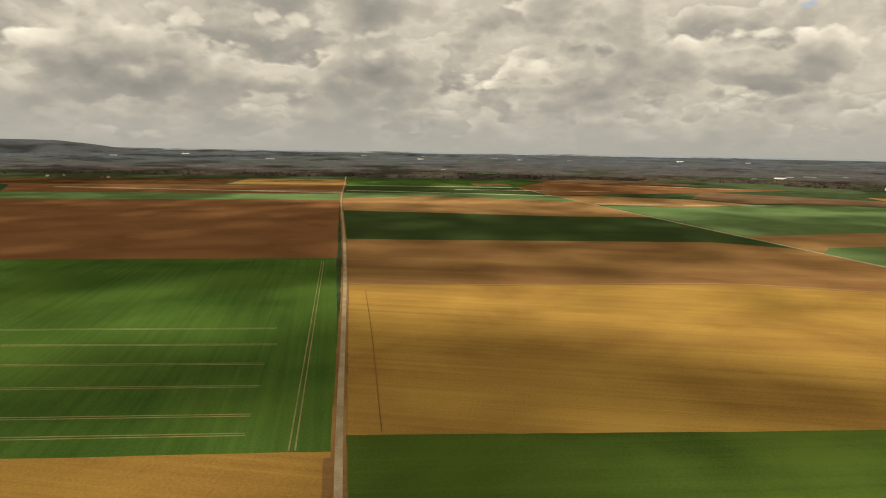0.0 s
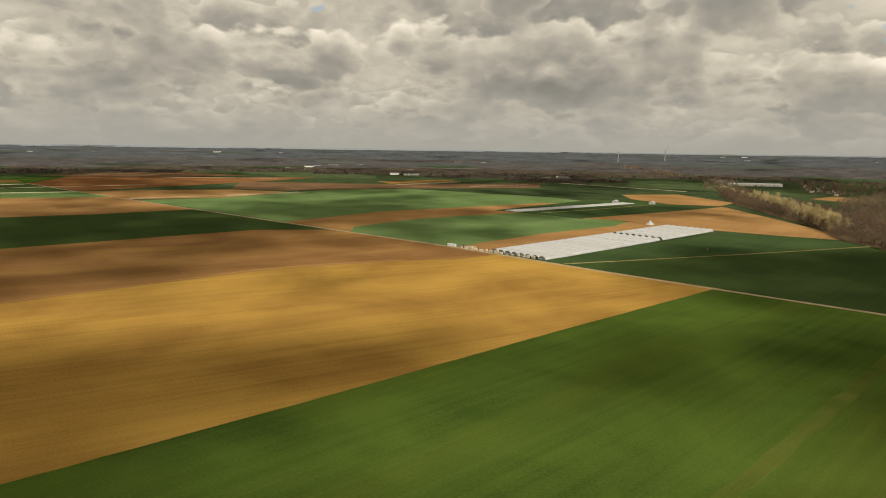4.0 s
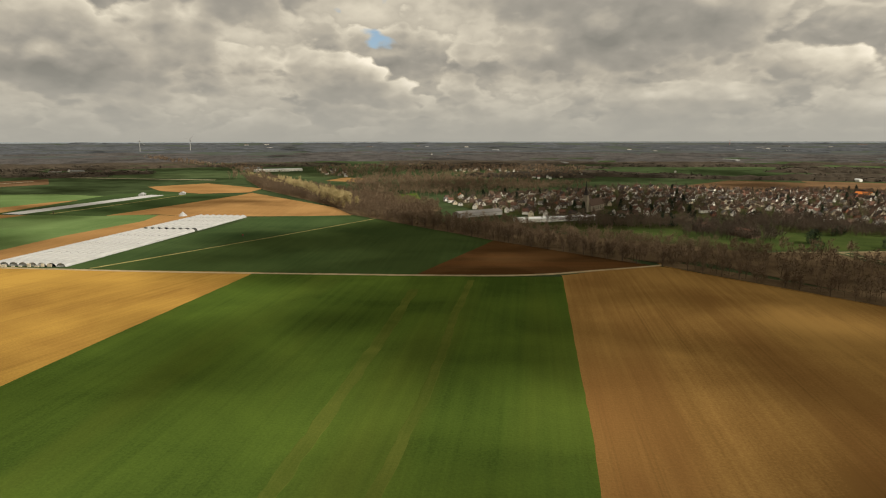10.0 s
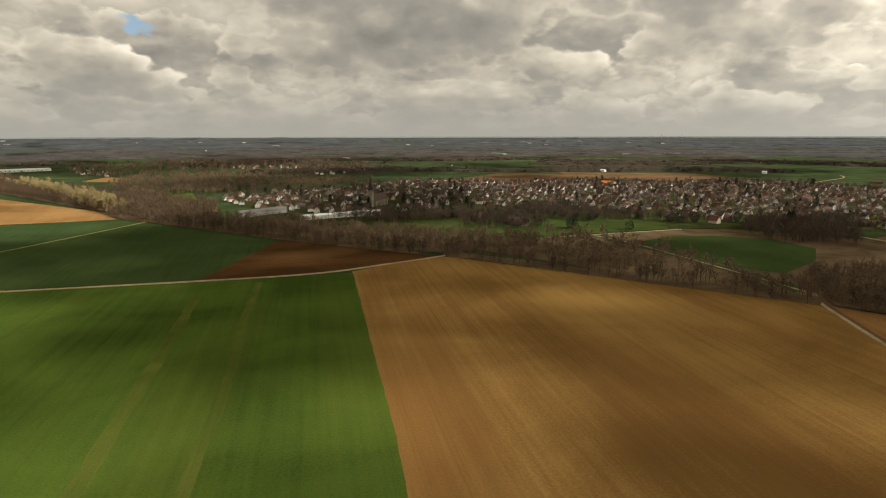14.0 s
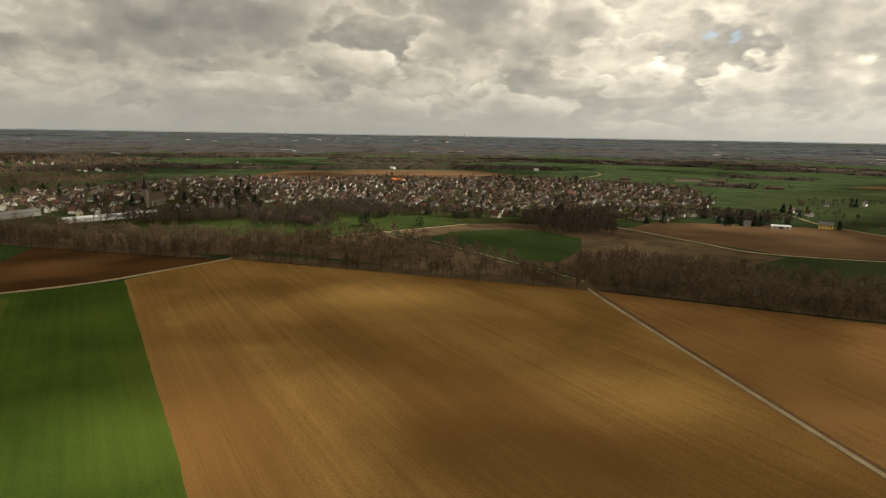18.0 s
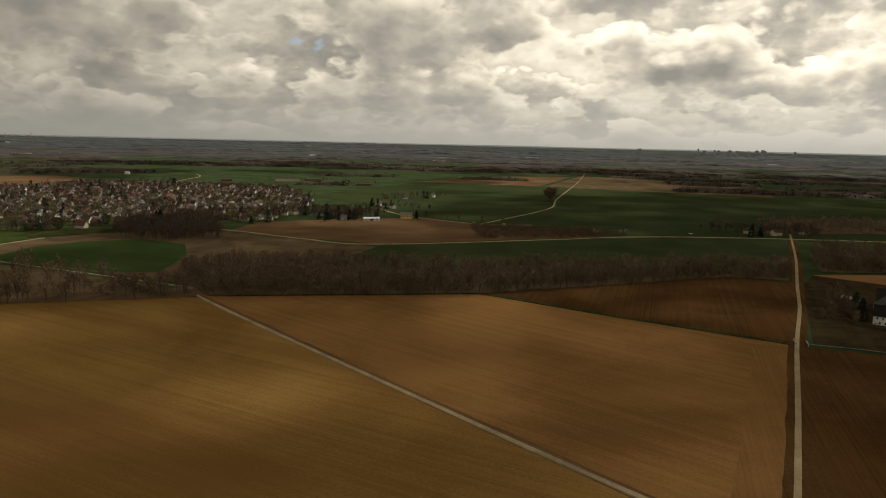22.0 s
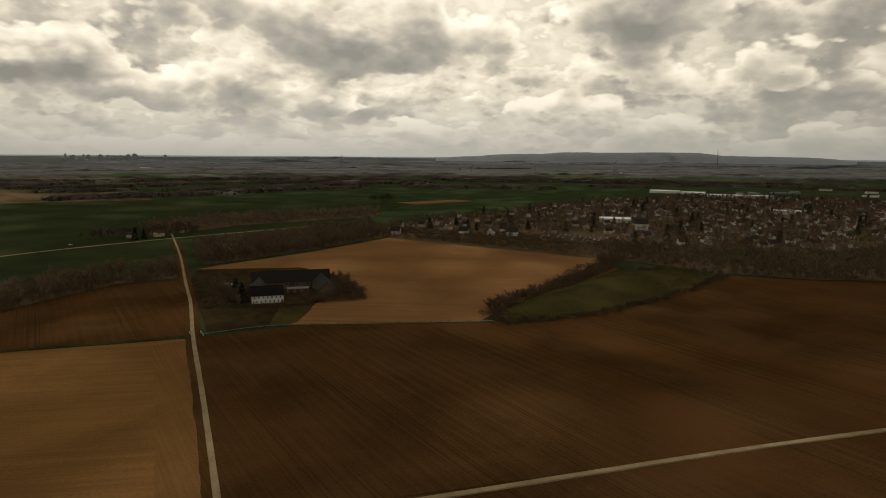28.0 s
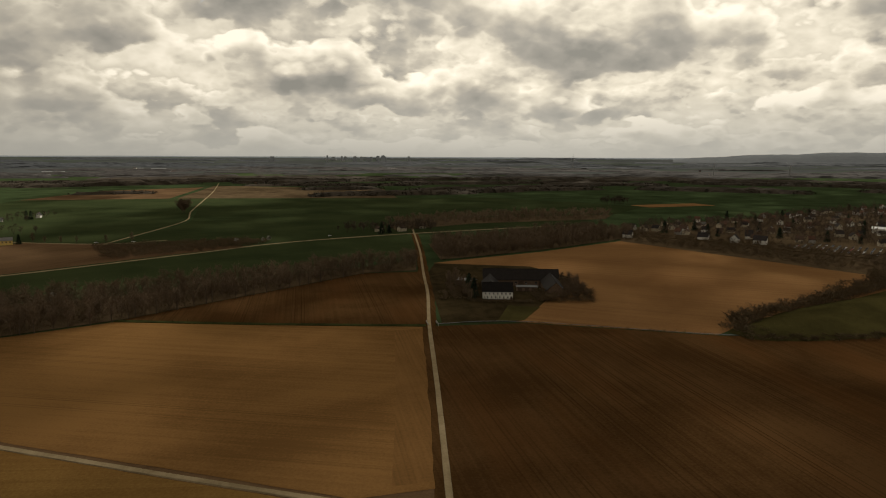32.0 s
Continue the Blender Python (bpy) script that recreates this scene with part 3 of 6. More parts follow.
field("field", [(-560, -1245), (-715, -1285), (-700, -1340), (-545, -1300)], M["loam"], "small tan field beyond the wood")
field("field", [(1220, -520), (1380, -690), (1560, -760), (1660, -600), (1450, -420)], M["hazel"], "brown field behind the village", lift=0.5)
field("field", [(1240, -850), (1380, -700), (1640, -760), (1500, -1080), (1300, -1060)], M["hazel"], "red-brown field behind the village", lift=0.45)
field("field", [(2820, -1010), (2940, -719), (3080, -760), (2990, -1090)], M["ochre"], "pale field far off")

# worn strips through the wheat, the furrow in the golden field, bare headlands beside the track
strip("worn_strip", [(461, 9), (360, 17), (260, 22), (169, 31), (60, 40)], 5.0, M["worn"], "thin yellowish strip worn through the wheat", "worn strip", 0.2, 0.3)
strip("worn_strip", [(429, 47), (300, 53), (168, 61), (70, 67)], 7.0, M["worn"], "broad yellowish strip worn through the wheat", "worn strip", 0.2, 0.3)
strip("furrow", [(14, 462), (12.5, 350), (9, 222)], 0.4, M["brown"], "dark drainage furrow in the golden field", "furrow", 0.22)
strip("headland", [(2, 487), (20, 482), (60, 479), (109, 474), (180, 470), (300, 460), (400, 417)], 0.8, M["ochre"], "pale dry edge between two tilled fields", "headland", 0.2)
strip("headland", [(-9.6, 204), (-10, 150), (-12, 60), (-15, 0)], 3.0, M["bronze"], "bare brown strip beside the track", "headland", 0.2)
field("field", [(395, 1894), (407, 2026), (524, 2038), (511, 1898)], M["ochre"], "small tan far field")
field("field", [(634, 2243), (1166, 2480), (1168, 1966), (904, 1985)], M["hazel"], "brown far field")
for a, b, w in [((904, 1990), (1168, 1770), 9), ((300, 1700), (700, 1640), 8)]:
    strip("fleece_strip", [a, b], w, M["fleece"], "pale fleece strip over a far bed", "crop cover", 0.5)
field("lawn", [(592, -612), (640, -650), (610, -712), (548, -690), (552, -640)], M["lawn"], "bright mown grass by the hamlet", "lawn", 0.6)
field("scrubland", [(-425, -505), (-298, -745), (-345, -850), (-375, -785), (-450, -755), (-490, -650), (-570, -540), (-540, -505), (-470, -560)], M["litter"], "brown scrub strip between field and town", "scrub", 0.3)


# ---- unseen cloud layer added above the view to shade and light the fields ----
# openings and banks, each placed by the ground it is to light or shade
SUN_GAPS = [(285, 305, 150, 48, -0.9), (58, 430, 60, 30, -0.8), (290, 520, 50, 24, -0.7), (345, 218, 50, 26, -0.8), (115, 168, 75, 24, -0.8), (196, 84, 62, 32, -0.9), (395, 156, 42, 26, -1.0), (215, -74, 64, 36, -0.9), (-122, 365, 130, 24, -0.7), (-135, 446, 120, 26, -0.7), (-80, 215, 100, 24, -0.8), (650, -1150, 420, 450, -0.55), (1060, -560, 330, 280, -1.0), (1010, 235, 100, 70, -0.9), (470, -700, 90, 60, -0.5), (-900, -850, 420, 300, -0.4)]
SHADE_BANKS = [(330, 490, 40, 18, 0.7), (150, 528, 150, 34, 0.8), (90, 246, 140, 30, 1.0), (275, 18, 130, 36, 0.35), (290, 408, 45, 20, 0.5), (240, 228, 30, 15, 0.5), (140, -150, 130, 60, 1.2), (245, 124, 62, 26, 0.8), (560, 230, 90, 60, 0.6), (960, -200, 180, 130, 0.6), (270, -215, 130, 45, 0.6), (620, 490, 50, 38, 0.5), (890, 926, 90, 60, 0.6), (-350, 950, 350, 280, 0.6)]


def cloud_layer():
    m = bpy.data.materials.new("cloud_sheet")
    m.use_nodes = True
    g = Graph(m.node_tree)
    a, b, mx, o = g.add("BsdfDiffuse"), g.add("BsdfTranslucent"), g.add("MixShader"), g.add("OutputMaterial")
    for s in (a, b):
        s.inputs[0].default_value = (0.58, 0.58, 0.58, 1)
    mx.inputs[0].default_value = 0.5
    g.put(mx.inputs[1], a.outputs[0])
    g.put(mx.inputs[2], b.outputs[0])
    g.put(o.inputs[0], mx.outputs[0])
    base, step, n = 2200.0, 32.0, 168
    back = base / math.tan(radians(SUN_HEIGHT))
    cx, cy = back * math.sin(radians(SUN_HEADING)), back * math.cos(radians(SUN_HEADING))
    keep, verts, faces = {}, [], []
    rc = random.Random(77)

    def thick(i, j):
        x, y = i * step, j * step
        south = 0.45 * min(max((-y - 175) / 250, 0), 1) * min(max((500 - x) / 300, 0), 1) * min(max((y + 1500) / 500, 0), 1) + 0.5 * min(max(-x / 120, 0), 1) * min(max((-y - 20) / 100, 0), 1)
        lumps = sum(k * math.exp(-((x - a) / p) ** 2 - ((y - b) / q) ** 2) for a, b, p, q, k in SUN_GAPS + SHADE_BANKS) - 1.1 * min(max((math.hypot(x, y) - 2700) / 700, 0), 1) * (0.35 if y > -600 else 1.0)
        return 0.75 * noise.fractal(Vector((x / 320 - 689.6389, y / 320 - 606.5281, 0.3)), 1.1, 2.1, 3) + south - 0.3 * min(max((x - 560) / 300, 0), 1) + 0.2 + lumps

    def corner(i, j):
        if (i, j) not in keep:
            keep[i, j] = len(verts)
            verts.append((cx + i * step, cy + j * step, base + 60 * max(thick(i, j), -0.05)))
        return keep[i, j]

    for i in range(-n, n):
        for j in range(-n, n):
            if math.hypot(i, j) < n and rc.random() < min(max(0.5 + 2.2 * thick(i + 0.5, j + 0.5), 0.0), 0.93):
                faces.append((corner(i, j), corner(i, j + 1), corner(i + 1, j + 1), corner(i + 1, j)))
    me = mesh_of("cloud_layer", verts, faces, m)
    me.polygons.foreach_set("use_smooth", [True] * len(me.polygons))
    tagged(part("cloud_layer", me, m), "unseen broken cloud layer added to shade and light the fields", "cloud", "", "structure")


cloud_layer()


# ---- trees ----
rng = np.random.default_rng(7)
TWIG = plain("bare_twigs", (0.108, 0.076, 0.048), (0.215, 0.152, 0.098), 0.03, 0.95)
BARK = plain("bark", (0.07, 0.053, 0.038), (0.13, 0.10, 0.075), 1.5, 0.95)
PALE = plain("budding_pale_twigs", (0.30, 0.24, 0.115), (0.50, 0.41, 0.21), 0.05, 0.95)
NEEDLE = plain("spruce_needles", (0.012, 0.022, 0.012), (0.03, 0.045, 0.02), 0.4, 0.9)
BLOSSOM = plain("white_blossom", (0.30, 0.28, 0.25), (0.55, 0.52, 0.47), 0.3, 0.9)
SCRUB = plain("bare_scrub", (0.075, 0.052, 0.028), (0.155, 0.108, 0.06), 0.08, 0.95)


def canopy_look(name, *colours):
    """Bare crowns seen from far: one tint for each belt, with light and dark crowns in it."""
    m, g, p = surface(name)
    co = g.add("TexCoord").outputs["Object"]
    tint = g.add("ValToRGB")
    tint.color_ramp.interpolation = "CONSTANT"
    e = tint.color_ramp.elements
    for i, c in enumerate(colours):
        el = e[i] if i < 2 else e.new(0)
        el.color, el.position = (*c, 1), i / len(colours)
    g.put(tint.inputs[0], g.add("NewGeometry").outputs["Random Per Island"])
    n = g.math("ADD", g.math("MULTIPLY", g.noise(co, 0.012, 3.0), 0.5), g.math("MULTIPLY", g.noise(co, 0.09, 4.0, 0.7), 0.5))
    g.put(p.inputs["Base Color"], g.mix(1.0, tint.outputs[0], g.ramp(n, (0.36, 0.58), (0.64, 1.38)), "MULTIPLY"))
    p.inputs["Roughness"].default_value, p.inputs["Specular IOR Level"].default_value = 0.95, 0.05
    return m


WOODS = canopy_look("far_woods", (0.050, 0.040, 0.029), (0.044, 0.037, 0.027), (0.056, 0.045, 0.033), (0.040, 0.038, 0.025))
# Farther belts turn grey, then blue-grey: aerial haze put into the tints.
FAINT_HAZE = canopy_look("woods_faint_haze", (0.058, 0.054, 0.052), (0.052, 0.051, 0.049), (0.063, 0.058, 0.055), (0.050, 0.053, 0.048))
FULL_HAZE = canopy_look("woods_full_haze", (0.062, 0.067, 0.074), (0.070, 0.075, 0.083), (0.057, 0.062, 0.069), (0.066, 0.070, 0.076))
FAR_TWIG = plain("far_bare_crowns", (0.046, 0.039, 0.028), (0.074, 0.060, 0.044), 0.012, 0.95)
GARDEN_TWIG = plain("garden_twigs", (0.062, 0.046, 0.034), (0.130, 0.096, 0.068), 0.03, 0.95)
EVER = plain("yellow_green_leaves", (0.10, 0.13, 0.02), (0.20, 0.22, 0.04), 0.3, 0.9)


def mesh_np(name, v, f, material):
    me = bpy.data.meshes.new(name)
    me.vertices.add(len(v))
    me.vertices.foreach_set("co", np.asarray(v, dtype=np.float32).ravel())
    k = f.shape[1]
    me.loops.add(f.size)
    me.loops.foreach_set("vertex_index", np.asarray(f, dtype=np.int32).ravel())
    me.polygons.add(len(f))
    me.polygons.foreach_set("loop_start", np.arange(0, f.size, k, dtype=np.int32))
    me.polygons.foreach_set("loop_total", np.full(len(f), k, dtype=np.int32))
    me.materials.append(material)
    me.update(calc_edges=True)
    return me


def prism(a, b, ra, rb, sides=5):
    """Verts and triangles of a tapered stick from a to b."""
    a, b = Vector(a), Vector(b)
    d = (b - a).normalized()
    u = d.orthogonal().normalized()
    w = d.cross(u)
    v, f = [], []
    for c, r in ((a, ra), (b, rb)):
        for k in range(sides):
            t = 2 * math.pi * k / sides
            v.append(c + (u * math.cos(t) + w * math.sin(t)) * r)
    for k in range(sides):
        n = (k + 1) % sides
        f += [(k, n, sides + n), (k, sides + n, sides + k)]
    return v, f


def bare_crown(rnd, height, spread, limbs, twigs, lean_up=0.75, wide=0.11, first=0.25, stout=True):
    """Limbs that rise from the trunk, each with a fan of fine twigs; nothing closed, so the sky shows through."""
    v, f = [], []

    def tri(a, b, c):
        n = len(v)
        v.extend((a, b, c))
        f.append((n, n + 1, n + 2))

    if not stout:
        for side in (Vector((0.011 * height, 0, 0)), Vector((0, 0.011 * height, 0))):
            tri(-side, side, Vector((0, 0, height * 0.85)))
    for k in range(limbs):
        z0 = height * (first + (0.72 - first) * k / limbs)
        t = k * 2.4 + rnd.uniform(-0.5, 0.5)
        out = spread * (1.05 - 0.65 * k / limbs) * rnd.uniform(0.7, 1.15)
        tip = Vector((math.cos(t) * out, math.sin(t) * out, min(z0 + out * lean_up * rnd.uniform(0.8, 1.6), height * rnd.uniform(0.9, 1.05))))
        root = Vector((0, 0, z0))
        if stout:
            pv, pf = prism(root, tip, 0.13 * height / 15, 0.03, 3)
            n = len(v)
            v.extend(pv)
            f.extend(tuple(n + q for q in t3) for t3 in pf)
        else:
            across = Vector((-math.sin(t), math.cos(t), 0)) * 0.14 * height / 15
            tri(root - across, root + across, tip)
        for _ in range(twigs):
            s = rnd.uniform(0.3, 1.05)
            p = root.lerp(tip, s)
            d = Vector((rnd.gauss(0, 1), rnd.gauss(0, 1), abs(rnd.gauss(0.5, 0.8)))).normalized() * rnd.uniform(1.2, 3.2) * height / 15
            side = d.cross(Vector((rnd.gauss(0, 1), rnd.gauss(0, 1), rnd.gauss(0, 1)))).normalized() * wide * rnd.uniform(0.6, 1.6)
            tri(p - side, p + side, p + d)
    return np.array([tuple(q) for q in v], dtype=np.float32), np.array(f, dtype=np.int32)


def leafy_crown(rnd, height, spread, count, size, shape="round", floor=0.25):
    """A crown of many small leaf clumps with gaps and an uneven outline."""
    v, f = [], []
    for k in range(count):
        if shape == "cone":
            h = rnd.random() ** 1.4
            r = spread * (1 - h) * (0.55 + 0.5 * rnd.random()) + 0.15
            z = height * (0.08 + 0.92 * h)
        else:
            h = rnd.random()
            r = spread * math.sqrt(max(0.0, 1 - (2 * h - 1) ** 2)) * rnd.uniform(0.5, 1.1)
            z = height * (floor + (1 - floor) * h)
        t = rnd.uniform(0, 6.283)
        c = Vector((math.cos(t) * r, math.sin(t) * r, z))
        droop = -0.35 if shape == "cone" else 0.15
        out = Vector((math.cos(t), math.sin(t), droop)) * size * rnd.uniform(0.7, 1.4)
        side = Vector((-math.sin(t), math.cos(t), rnd.uniform(-0.6, 0.6))) * size * rnd.uniform(0.5, 0.9)
        up = Vector((rnd.uniform(-0.4, 0.4), rnd.uniform(-0.4, 0.4), rnd.uniform(0.4, 1))) * size * 0.6
        n = len(v)
        v.extend((c - side, c + side, c + out, c + up))
        f.extend(((n, n + 1, n + 2), (n, n + 1, n + 3), (n + 1, n + 2, n + 3)))
    return np.array([tuple(q) for q in v], dtype=np.float32), np.array(f, dtype=np.int32)


class TreeKind:
    """A few meshes of one kind of tree, to be set out again and again."""

    def __init__(self, name, label, group, makers, bark=BARK, leaf=TWIG, trunk=(0.3, 0.1, 0.7)):
        self.name, self.label, self.group = name, label, group
        self.shapes = []
        for height, maker in makers:
            tv, tf = prism((0, 0, -0.3), (0.1, 0, height * trunk[2]), trunk[0] * height / 15, trunk[1] * height / 15, 6)
            t = mesh_np("trunk", np.array([tuple(q) for q in tv]), np.array(tf), bark)
            self.shapes.append((t, mesh_np("crown", *maker, leaf)))

    def plant(self, x, y, scale=1.0, turn=0.0, label="", z=None):
        t, c = self.shapes[int(abs(x * 7 + y * 13)) % len(self.shapes)]
        ob = new(self.name)
        ob.empty_display_size = 1
        ob.matrix_basis = Matrix.Translation((x, y, high(x, y) if z is None else z)) @ Matrix.Rotation(turn, 4, "Z") @ Matrix.Scale(scale, 4)
        part("trunk", t, None, ob)
        part("crown", c, None, ob)
        return tagged(ob, label or self.label, "tree", self.group)


R = random.Random(11)
BARE = TreeKind("bare_tree", "leafless brown deciduous tree at the wood's edge", "trees of the wood's edge", [(h, bare_crown(R, h, s, 26, 10, 1.35, 0.085, 0.12)) for h, s in ((15, 3.4), (17, 3.8), (13, 3.2), (16, 2.9))])
POPLAR = TreeKind("poplar", "tall poplar with pale budding twigs at the wood", "pale poplars", [(h, bare_crown(R, h, s, 26, 14, 1.5, 0.14, 0.12)) for h, s in ((19, 3.2), (17, 3.0), (20, 3.4))], leaf=PALE)
SPRUCE = TreeKind("spruce", "dark green spruce among the houses", "dark conifers", [(h, leafy_crown(R, h, s, 170, 1.5, "cone")) for h, s in ((15, 3.4), (12, 3.0), (17, 4.0))], leaf=NEEDLE, trunk=(0.25, 0.05, 0.9))
WHITE = TreeKind("blossom_tree", "small tree in white blossom beside the wood", "blossoming trees", [(h, leafy_crown(R, h, s, 120, 0.9)) for h, s in ((7, 2.8), (6, 2.4))], leaf=BLOSSOM, trunk=(0.3, 0.1, 0.4))
LIME = TreeKind("leafing_tree", "tree in fresh yellow-green leaf near the hamlet", "leafing trees", [(11, leafy_crown(R, 11, 4.2, 200, 1.0))], leaf=EVER, trunk=(0.3, 0.1, 0.5))
DENSE = TreeKind("field_oak", "round dark leafless oak beside the field path", "lone field trees", [(18, bare_crown(R, 18, 10, 60, 22, 0.9, 0.3, 0.12))])

LOW = [bare_crown(R, h, s, 9, 9, 1.1, 0.19, stout=False) for h, s in ((14, 4), (16, 4.4), (12.5, 3.8), (15, 3.6), (17, 4.2))]
GARDENS = [bare_crown(R, h, s, 7, 6, 1.1, 0.26, stout=False) for h, s in ((12, 4), (14, 4.4), (10.5, 3.8), (13, 3.6), (9, 4.2))]
SHRUBS = [bare_crown(R, h, s, 5, 6, 0.9, 0.24, 0.02, False) for h, s in ((3.2, 3.0), (4.2, 3.6), (2.6, 3.3))]
SCRUBS = [bare_crown(R, h, s, 7, 8, 0.9, 0.15, 0.02, False) for h, s in ((3.2, 2.2), (4.2, 2.6), (2.6, 2.4))]
HEDGES = [bare_crown(R, h, s, 10, 18, 1.0, 0.08, 0.02, False) for h, s in ((3.2, 2.2), (4.2, 2.6), (2.6, 2.4))]
HEDGES = [(v * np.array([1.5, 1.5, 1.0], dtype=np.float32), f) for v, f in HEDGES]
SCRUBS = [(v * np.array([1.5, 1.5, 1.0], dtype=np.float32), f) for v, f in SCRUBS]
FINE = [bare_crown(R, h, s, 13, 12, 1.3, 0.11, 0.12, False) for h, s in ((14, 4), (16, 4.4), (12.5, 3.8), (15, 3.6), (17, 4.2))]
LUMPS = [leafy_crown(R, 11, 6.5, 9, 4.6, floor=0.05) for _ in range(4)]


def spread(name, spots, shapes, material, label, category="woodland", size=(0.75, 1.2)):
    """What nobody could count: many shapes set out in one mesh."""
    vs, fs, n = [], [], 0
    for i, (x, y) in enumerate(spots):
        v, f = shapes[i % len(shapes)]
        a, k = rng.uniform(0, 6.283), rng.uniform(*size)
        c, s = math.cos(a) * k, math.sin(a) * k
        w = np.empty_like(v)
        w[:, 0], w[:, 1], w[:, 2] = v[:, 0] * c - v[:, 1] * s + x, v[:, 0] * s + v[:, 1] * c + y, v[:, 2] * k * rng.uniform(0.85, 1.15) + high(x, y)
        vs.append(w)
        fs.append(f + n)
        n += len(v)
    ob = part(name, mesh_np(name, np.concatenate(vs), np.concatenate(fs), material), material)
    return tagged(ob, label, category, "", "stuff")


def inside(p, poly):
    x, y = p
    hit = False
    for (ax, ay), (bx, by) in zip(poly, poly[1:] + poly[:1]):
        if (ay > y) != (by > y) and x < (bx - ax) * (y - ay) / (by - ay) + ax:
            hit = not hit
    return hit


def scatter(poly, gap, seed, jitter=0.45):
    r = random.Random(seed)
    xs, ys = [p[0] for p in poly], [p[1] for p in poly]
    out = []
    y = min(ys)
    while y < max(ys):
        x = min(xs)
        while x < max(xs):
            q = (x + r.uniform(-jitter, jitter) * gap * 2, y + r.uniform(-jitter, jitter) * gap * 2)
            if inside(q, poly):
                out.append(q)
            x += gap
        y += gap
    return out


def along(pts, gap, seed, wobble=2.0):
    r = random.Random(seed)
    out = []
    for a, b in zip(pts, pts[1:]):
        n = max(1, int(math.dist(a, b) / gap))
        for i in range(n):
            t = (i + r.random() * 0.7) / n
            out.append((a[0] + (b[0] - a[0]) * t + r.uniform(-wobble, wobble), a[1] + (b[1] - a[1]) * t + r.uniform(-wobble, wobble)))
    return out


WOOD_NORTH = [(526, -128), (653, -6), (829, 140), (870, 178), (987, 232), (1311, 446), (1640, 600), (1700, 560), (1400, 380), (1180, 210), (1060, 120), (960, 60), (880, 70), (790, 50), (700, 8), (560, -118)]
WOOD_MIDDLE = [(524, -140), (410, -229), (308, -312), (322, -328), (424, -246), (545, -150)]
WOOD_SOUTH = [(303, -318), (149, -413), (3, -560), (-42, -568), (-46, -622), (90, -538), (170, -484), (300, -445), (375, -405), (365, -350)]
WOOD_LANE = [(-70, -626), (-91, -634), (-180, -678), (-300, -758), (-350, -792), (-300, -862), (-150, -770), (-70, -738)]
WOOD_WEST = [(-432, -512), (-466, -398), (-512, -345), (-572, -310), (-760, -258), (-1050, -190), (-1050, -320), (-760, -384), (-610, -425), (-540, -505), (-470, -560)]
WOOD_FORK = [(548, -172), (590, -250), (592, -308), (473, -322), (350, -324), (330, -318), (426, -243)]
WOOD_BACK = [(-40, -880), (-160, -960), (-380, -1010), (-420, -1085), (-160, -1045), (-30, -955)]
for k, (poly, gap, words) in enumerate([(WOOD_NORTH, 8.3, "leafless brown wood between the fields and the village"), (WOOD_MIDDLE, 9.5, "thin belt of bare trees along the field"), (WOOD_SOUTH, 6.5, "leafless brown wood along the stream"), (WOOD_LANE, 6.5, "dark leafless wood behind the farmstead"), (WOOD_WEST, 8.0, "dark leafless wood before the town"), (WOOD_BACK, 9.0, "bare wood beyond the lane"), (WOOD_FORK, 12.0, "thin young trees between wood and path")]):
    spots = scatter(poly, gap, 20 + k)
    spread("wood", spots, FINE if k < 4 else LOW, TWIG, words)
    spread("undergrowth", scatter(poly, gap * (1.05 if k not in (1, 6) else 1.3), 50 + k), SCRUBS, SCRUB, "brown bare scrub under the trees", "undergrowth")
    field("wood_floor", poly, M["litter"], "leaf litter under the trees", "ground", 0.5 + 0.02 * k)
EDGE = [(532, -142), (560, -116), (700, 10), (800, 60), (800, -25), (700, -78), (612, -210), (575, -262), (552, -215)]
spread("edge_wood", scatter(EDGE, 8.0, 75), FINE, TWIG, "bare trees between the wood's edge and the meadow", "woodland", (0.6, 1.05))
field("wood_floor", EDGE, M["litter"], "brown leaf litter behind the wood's edge", "ground", 0.66)
LINES = [([(653, -8), (526, -130)], 13), ([(829, 137), (653, -8)], 12), ([(522, -140), (306, -313)], 15), ([(303, -317), (149, -411)], 10), ([(149, -411), (3, -559)], 10), ([(-70, -626), (-300, -757)], 13), ([(-466, -396), (-572, -309), (-760, -256)], 14)]
for k, (line, gap) in enumerate(LINES):
    for x, y in along(line, gap, 80 + k):
        BARE.plant(x, y, R.uniform(0.75, 1.2), R.uniform(0, 6.28))
ROW = [(1783, 655), (1461, 481), (1237, 360), (1074, 276), (1000, 226)]
for x, y in along(ROW, 11, 91, 5):
    POPLAR.plant(x + 6, y - 8, R.uniform(1.05, 1.4) * (1.0 if x < 1350 else 0.72), R.uniform(0, 6.28))
spread("poplar_clump", along([(1075, 262), (1000, 226), (930, 188)], 3.2, 94, 11), [bare_crown(R, h, 3.6, 24, 18, 1.4, 0.16, 0.10) for h in (23, 26, 20)], PALE, "dense clump of pale budding poplars at the wood", "trees", (0.85, 1.15))
spread("poplar_belt", along([(x + 18, y - 22) for x, y in ROW[1:]], 6, 92, 9), [bare_crown(R, h, 3.2, 18, 14, 1.5, 0.14, 0.12) for h in (22, 25, 19)], PALE, "pale budding poplars behind the first row", "trees", (0.9, 1.15))
for x, y in [(240, -392), (252, -388), (146, -768), (118, -779), (112, -782), (210, -462), (130, -520), (330, -352)]:
    WHITE.plant(x, y, R.uniform(0.8, 1.3))
for x, y in [(303, -1170), (309, -1180)]:
    DENSE.plant(x, y, 1.35 if y > -1175 else 1.05)
